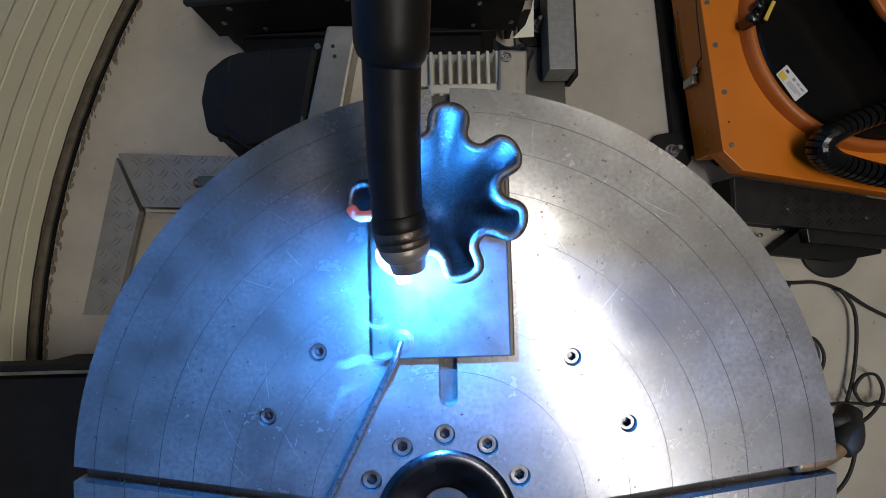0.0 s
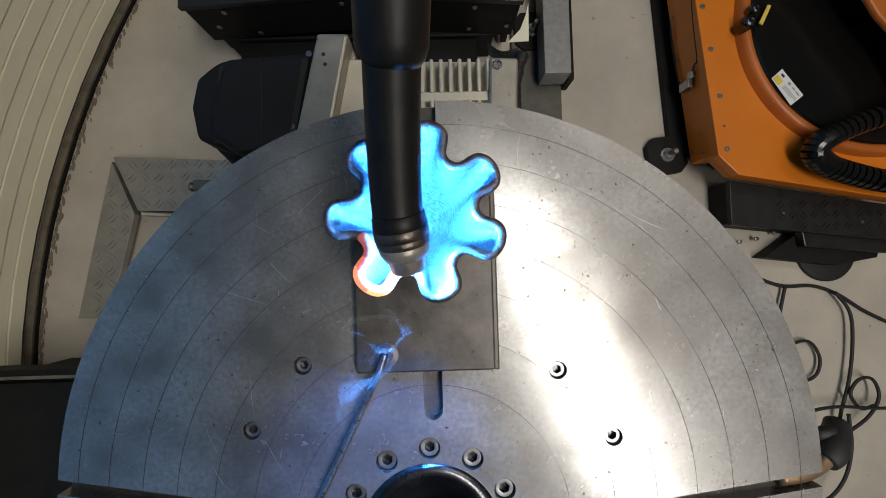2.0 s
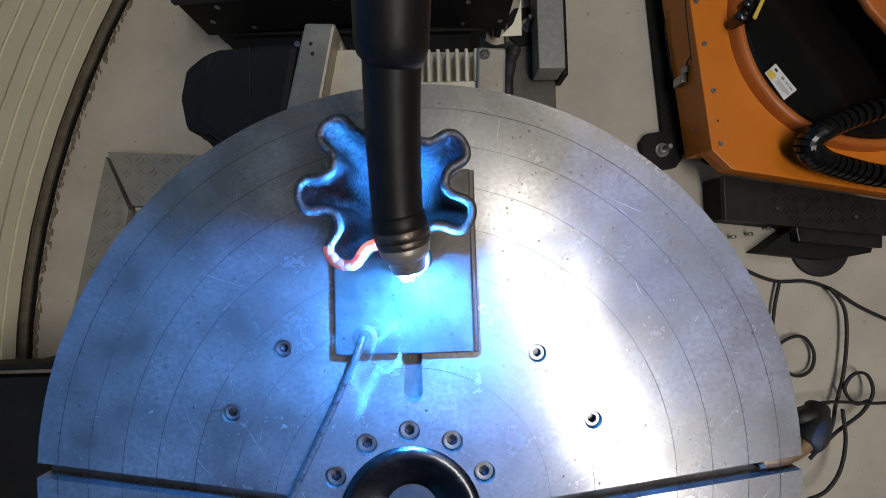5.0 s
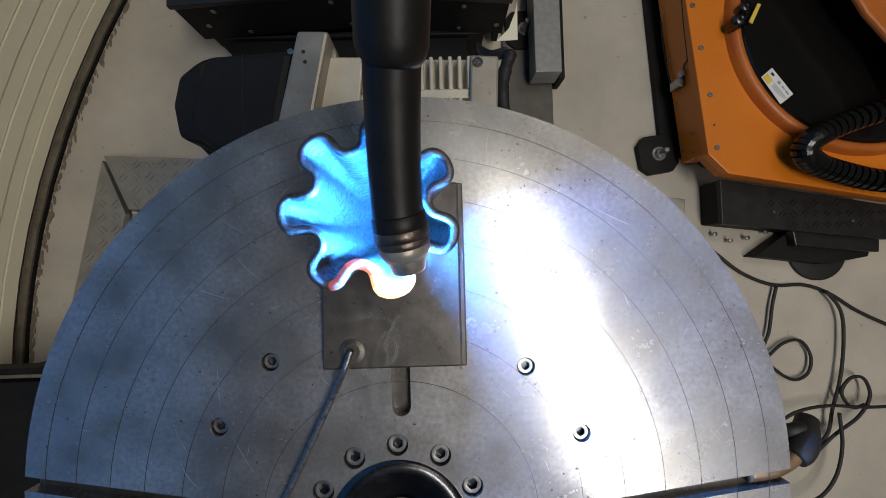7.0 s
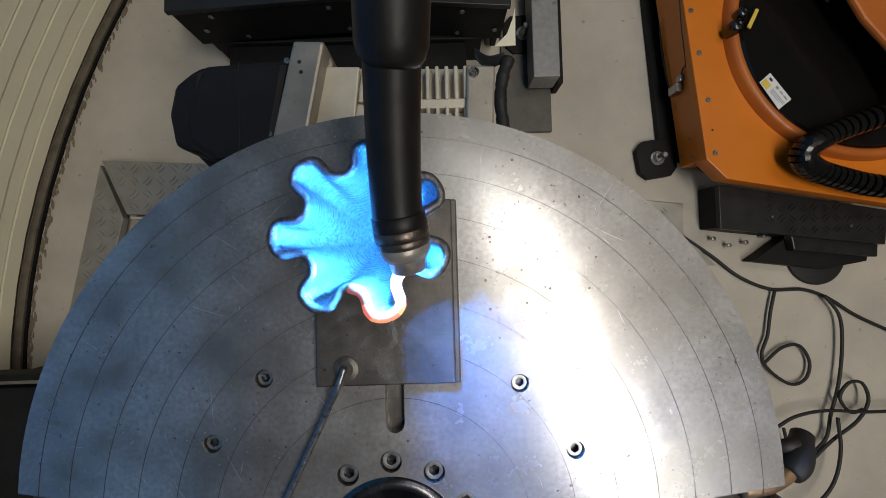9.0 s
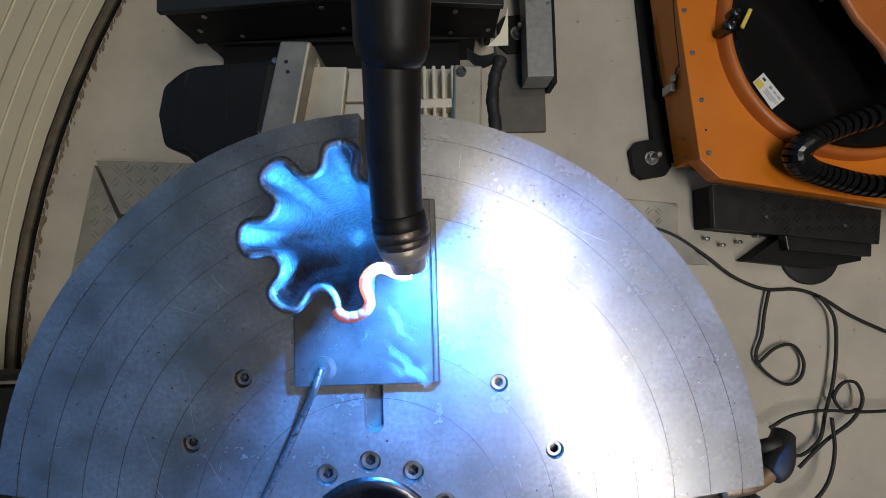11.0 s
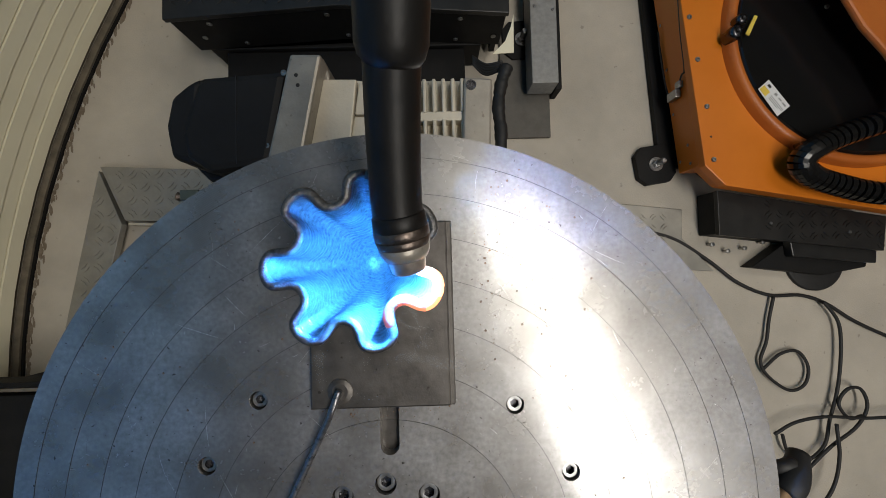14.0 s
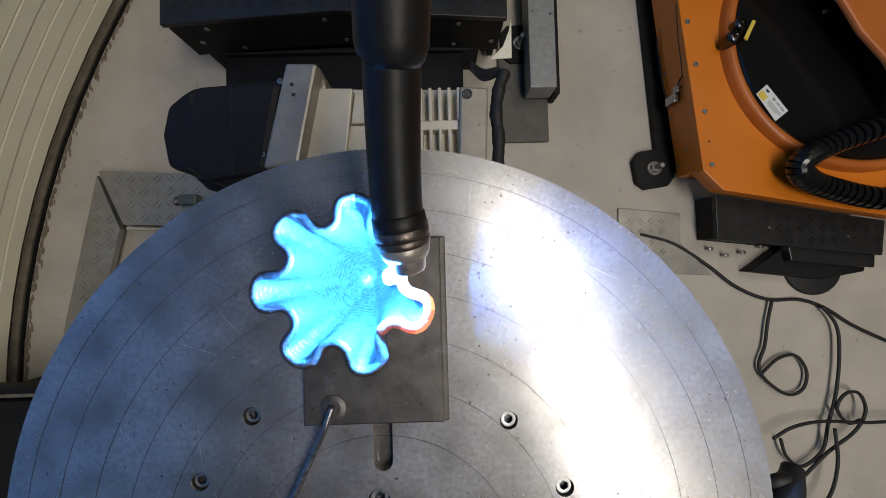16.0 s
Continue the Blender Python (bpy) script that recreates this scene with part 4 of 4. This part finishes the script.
def floor_cables():
    runs = [
        [(0.634, 0.308), (0.731, 0.277), (0.827, 0.212), (0.907, 0.148), (0.996, 0.110), (1.087, 0.107), (1.160, 0.081), (1.239, 0.029), (1.341, -0.021), (1.489, -0.084)],
        [(1.000, 0.106), (0.984, 0.045), (0.972, -0.020), (0.952, -0.076), (0.974, -0.120), (1.030, -0.159), (1.075, -0.144), (1.088, -0.096), (1.061, -0.051), (1.011, -0.056), (0.959, -0.097)],
        [(1.135, 0.089), (1.173, 0.031), (1.176, -0.050), (1.160, -0.154), (1.132, -0.242), (1.111, -0.313), (1.051, -0.355), (1.009, -0.326), (0.995, -0.277)],
        [(1.041, -0.382), (1.119, -0.313), (1.196, -0.260), (1.231, -0.205), (1.216, -0.156), (1.178, -0.155), (1.151, -0.194), (1.178, -0.235), (1.215, -0.228)],
        [(0.958, -0.268), (1.017, -0.238), (1.100, -0.225), (1.214, -0.232), (1.326, -0.232), (1.494, -0.242)],
        [(1.123, -0.242), (1.126, -0.329), (1.105, -0.408), (1.061, -0.462), (1.003, -0.483)]]
    for i, run in enumerate(runs):
        z = 0.006 + 0.009 * i
        line = curve_points([(x, y, z) for x, y in run], 8)
        ob = part("floor_cable", tube(line, 0.0043 if i else 0.0050, 10), RUBBER, None, "", True)
        tagged(ob, "thin black cable curled loosely on the concrete floor", "cable", "cables on the floor")


floor_cables()


TAN = mat("tan_copper_alloy", (0.36, 0.24, 0.14), (0.22, 0.14, 0.08), 60, 0.45, 0.6, 0.2, 300)


def ground_clamp():
    t = thing("ground_clamp", 0, 0, 0, "black earth clamp with a tan jaw in the table's slot", "clamp")
    jaw = curve_points([(0.280, 0.0228, 0.793), (0.300, 0.0252, 0.793), (0.318, 0.0290, 0.789), (0.334, 0.0370, 0.784)], 5)
    part("jaw", tube(jaw, 0.0066, 14), TAN, t, "tan copper alloy jaw", True)
    grip = curve_points([(0.325, 0.0315, 0.786), (0.333, 0.0370, 0.784), (0.344, 0.0450, 0.778), (0.355, 0.0540, 0.770)], 5)
    part("handle", tube(grip, [0.0085 + 0.0035 * math.sin(math.pi * min(1.0, 0.15 + i / 16)) for i in range(len(grip))], 18), RUBBER, t, "", True)
    part("lever", tube([(0.322, 0.050, 0.782), (0.338, 0.051, 0.780), (0.350, 0.049, 0.776)], [0.005, 0.006, 0.005], 12), RUBBER, t, "", True)
    part("lead", tube(curve_points([(0.354, 0.052, 0.768), (0.357, 0.036, 0.755), (0.345, 0.012, 0.74), (0.36, -0.03, 0.55), (0.45, -0.12, 0.2), (0.60, -0.20, 0.01)], 8), 0.0042, 10), RUBBER, t, "", True)


ground_clamp()


LEAD = mat("braided_lead", (0.30, 0.30, 0.32), (0.16, 0.16, 0.17), 300, 0.30, 0.9, 0.2, 900)


def thermocouple():
    t = thing("sensor_cable", 0, 0, 0, "shiny dark sensor cable clipped to the steel plate", "cable")
    pts = [(-0.031, 0.136, BASE_TOP + 0.004), (-0.036, 0.122, BASE_TOP + 0.006), (-0.048, 0.098, TOP + 0.010), (-0.072, 0.05, TOP + 0.006), (-0.10, -0.005, TOP + 0.005), (-0.15, -0.10, TOP + 0.005)]
    part("lead", tube(curve_points(pts, 8), 0.0027, 12), LEAD, t, "", True)
    part("pad", lathe([(0.0095, 0.0), (0.0095, 0.0012), (0.006, 0.002), (0, 0.002)], 28, None, (-0.031, 0.134, BASE_TOP)), STEEL, t)


thermocouple()



# ---- what moves: torch, hot bead, sparks, smoke ----
RIM = [rim_point(i / 1400, 1.0, RIM_Z - 0.003) for i in range(1401)]
RIM_STEP = sum((b - a).length for a, b in zip(RIM, RIM[1:])) / 1400


def hot_bead():
    t = thing("hot_weld_bead", 0, 0, 0, "glowing orange fresh weld bead cooling along the vase rim", "weld bead")
    out = []
    for k in range(17):
        f = k / 16
        colour, power = [((1.0, 0.75, 0.50), 7), ((1.0, 0.50, 0.22), 3.4), ((1.0, 0.36, 0.15), 2.2), ((1.0, 0.27, 0.13), 1.4), ((1.0, 0.21, 0.13), 0.8), ((0.9, 0.19, 0.16), 0.4)][min(5, int(f * 6.2))]
        bm = bmesh.new()
        tube([(x, 0, 0) for x in (-0.0036, -0.0032, -0.0022, 0, 0.0022, 0.0032, 0.0036)], [0.0012, 0.0024, 0.0029, 0.0030, 0.0029, 0.0024, 0.0012], 14, bm)
        for v in bm.verts:
            v.co *= 1 + 0.05 * noise.noise(v.co * 300 + Vector((k, 0, 0)))
        out.append((part("bead", bm, glow("hot_steel_%d" % (power * 100), colour, power), t, "", True), k))
    return out


BEADS = hot_bead()


def tip_at(m):
    return (m @ Matrix.Translation(TIP)).translation


def bead_rows():
    """For each time, the sample of the rim nearest to the arc, always going on round."""
    rows, last = [], None
    for t, m in EYES:
        p = tip_at(m)
        near = range(560, 1200) if last is None else range(last, min(1400, last + 90))
        last = min(near, key=lambda i: (RIM[i].xy - p.xy).length)
        rows.append((t, last))
    return rows


def spark_set():
    rnd = random.Random(5)
    out = []
    warm, hot = glow("spark_light", (1.0, 0.50, 0.20), 5), glow("spark_hot_light", (1.0, 0.72, 0.45), 9)
    for k in range(72):
        ln = rnd.uniform(0.003, 0.0085)
        ob = part("spark", tube([(-ln, 0, 0), (0, 0, 0), (ln, 0, 0)], [0.00002, 0.00006, 0.00003], 5), rnd.choice((warm, hot)), None)
        tagged(ob, "thin glowing orange welding spark thrown from the arc", "spark", "welding sparks")
        out.append((ob, rnd.uniform(0, 2 * math.pi), rnd.uniform(0.008, 0.046), rnd.uniform(-0.3, 0.7)))
    return out


SPARKS = spark_set()


def stray_sparks():
    """A few sparks that fly out over the plate at about 4 s."""
    out = []
    for x, y, z, a, ln in STRAYS:
        ob = part("spark", tube([(-ln, 0, 0), (0, 0, 0), (ln, 0, 0)], [0.00005, 0.00022, 0.0001], 6), glow("stray_spark_light", (1.0, 0.55, 0.28), 2.2), None)
        tagged(ob, "glowing orange welding spark flying over the table", "spark", "welding sparks")
        out.append((ob, Vector((x, y, z)), radians(a)))
    return out


STRAYS = [(-0.044, 0.275, 0.90, -52, 0.0045), (-0.050, 0.227, 0.90, -28, 0.0050), (-0.067, 0.107, 0.85, 42, 0.0055), (-0.090, 0.055, 0.86, 62, 0.0060), (-0.092, 0.205, 0.87, 10, 0.0015)]
STRAY_SPARKS = stray_sparks()


def smoke_material():
    m = bpy.data.materials.new("welding_smoke")
    m.use_nodes = True
    nt = m.node_tree
    p = nt.nodes["Principled BSDF"]
    p.inputs["Base Color"].default_value = (0.75, 0.8, 0.85, 1)
    p.inputs["Roughness"].default_value = 1.0
    p.inputs["Specular IOR Level"].default_value = 0.0
    tc = nt.nodes.new("ShaderNodeTexCoord")
    n = nt.nodes.new("ShaderNodeTexNoise")
    n.inputs["Scale"].default_value, n.inputs["Detail"].default_value, n.inputs["Distortion"].default_value = 45, 5, 0.8
    nt.links.new(tc.outputs["Object"], n.inputs["Vector"])
    r = nt.nodes.new("ShaderNodeMapRange")
    r.inputs["From Min"].default_value, r.inputs["From Max"].default_value, r.inputs["To Max"].default_value = 0.45, 0.80, 0.07
    nt.links.new(n.outputs["Fac"], r.inputs["Value"])
    nt.links.new(r.outputs["Result"], p.inputs["Alpha"])
    return m


SMOKE = smoke_material()


def smoke_wisps():
    rnd = random.Random(11)
    out = []
    for k in range(9):
        knots = [(0, 0, 0)]
        a = rnd.uniform(0, 6.3)
        wide = 0.0016 if k < 5 else 0.0038
        for i in range(6 if k < 5 else 8):
            a += rnd.uniform(-0.9, 0.9)
            x, y, z = knots[-1]
            knots.append((x + 0.008 * math.cos(a), y + 0.008 * math.sin(a), z + rnd.uniform(-0.002, 0.003)))
        line = curve_points(knots, 8)
        n = len(line)
        ob = part("smoke_wisp", tube(line, [0.0003 + rnd.uniform(0.8, 1.0) * wide * math.sin(math.pi * (i + 0.5) / n) for i in range(n)], 9), SMOKE, None, "", True)
        tagged(ob, "thin curling wisp of pale welding smoke above the plate", "smoke", "welding smoke")
        ob.visible_shadow = False
        out.append((ob, k, rnd.uniform(0, 6.3)))
    return out


WISPS = smoke_wisps()


# where the arc burns at each time: metres inwards of the seam and above it
OUT, OVER, IN, LOW = (-0.005, 0.005), (0.0, 0.006), (0.0045, 0.0068), (0.005, 0.0035)
DIM = (-0.007, 0.001)
ARC_AT = {0.0: (-0.003, 0.003), 0.5: OUT, 1.0: OVER, 1.5: LOW, 2.0: LOW, 2.5: LOW, 3.0: LOW, 3.5: (0.006, 0.002), 4.0: OVER, 6.5: (-0.006, 0.003), 7.0: LOW, 7.5: LOW, 8.0: IN, 8.5: IN, 9.0: IN,
          11.5: OUT, 12.0: DIM, 12.5: DIM, 13.0: (-0.002, 0.005), 13.5: IN, 14.0: IN, 14.5: IN, 15.0: IN, 15.5: IN, 16.0: IN}


def motions():
    walk(TORCH, [(t, m @ Matrix.Translation(TIP)) for t, m in EYES])
    rows = []
    for t, m in EYES:
        p = tip_at(m)
        near = min(RIM, key=lambda q: (q.xy - p.xy).length)
        towards = (Vector((VASE_X, VASE_Y, 0)) - Vector((p.x, p.y, 0))).normalized()
        side, rise = ARC_AT.get(t, OVER)
        spot = Vector((near.x, near.y, RIM_Z + rise)) + towards * side
        local = (m @ Matrix.Translation(TIP)).inverted() @ spot
        rows.append((t, Matrix.Translation(local)))
    walk(ARC, rows)
    gap = 0.0036 / RIM_STEP
    for ob, k in BEADS:
        rows = []
        for t, i in bead_rows():
            j = int(i - 3 - k * gap)
            d = RIM[(j + 4) % 1400] - RIM[(j - 4) % 1400]
            p = RIM[j % 1400]
            rows.append((t, pose(p.x, p.y, p.z + 0.0006, 0, 0, math.degrees(math.atan2(d.y, d.x)))))
        walk(ob, rows)
    back = (NOZZLE_TOP - NOZZLE_END).normalized()
    lie = back.to_track_quat("X", "Z").to_matrix().to_4x4()
    for ob, a, far, rise in SPARKS:
        rows = [(t, m @ Matrix.Translation(TIP + NOZZLE_END + back * 0.012) @ lie) for t, m in EYES if t <= 14.0]
        m = dict(EYES)[14.5]
        p = tip_at(m)
        d = Vector((math.cos(a), math.sin(a), rise)).normalized()
        turn = d.to_track_quat("X", "Z").to_matrix().to_4x4()
        rows.append((14.3, rows[-1][1]))
        rows.append((14.4, Matrix.Translation(p + d * far * 0.35) @ turn))
        rows.append((14.5, Matrix.Translation(p + d * far) @ turn))
        rows.append((14.6, Matrix.Translation(p + d * far * 1.6) @ turn))
        end = Vector((0.6 + 0.9 * math.cos(a), -2.3 + 0.4 * math.sin(a), 0.001))
        flat = Matrix.Rotation(a, 4, "Z")
        rows.append((15.0, Matrix.Translation(end) @ flat))
        rows.append((16.0, Matrix.Translation(end) @ flat))
        walk(ob, rows)
    for ob, p, a in STRAY_SPARKS:
        d = Vector((math.cos(a), math.sin(a), 0))
        if d.dot(p - Vector((0.005, 0.215, 0))) < 0:
            d = -d
        turn = Matrix.Rotation(a, 4, "Z")
        rows = [(t, m @ Matrix.Translation(TIP + NOZZLE_END + back * 0.012) @ lie) for t, m in EYES if t <= 3.5]
        rows += [(3.8, rows[-1][1]), (3.9, Matrix.Translation(p - d * 0.05) @ turn), (4.0, Matrix.Translation(p) @ turn), (4.1, Matrix.Translation(p + d * 0.05) @ turn)]
        end = Matrix.Translation((-0.55 + p.x, -2.2 + p.y, 0.001)) @ turn
        rows += [(4.5, end), (16.0, end)]
        walk(ob, rows)
    for ob, k, ph in WISPS:
        rows = []
        for t, m in EYES:
            p = tip_at(m)
            u = t * 0.35 + ph
            x = p.x - 0.018 - 0.010 * (k % 3) + 0.012 * math.sin(u)
            y = p.y - 0.022 - 0.009 * (k // 2) + 0.010 * math.cos(u * 1.3)
            rows.append((t, pose(x, y, BASE_TOP + 0.018 + 0.006 * (k % 4) + 0.004 * math.sin(u), 0, 0, math.degrees(ph) + 12 * t)))
        walk(ob, rows)


motions()
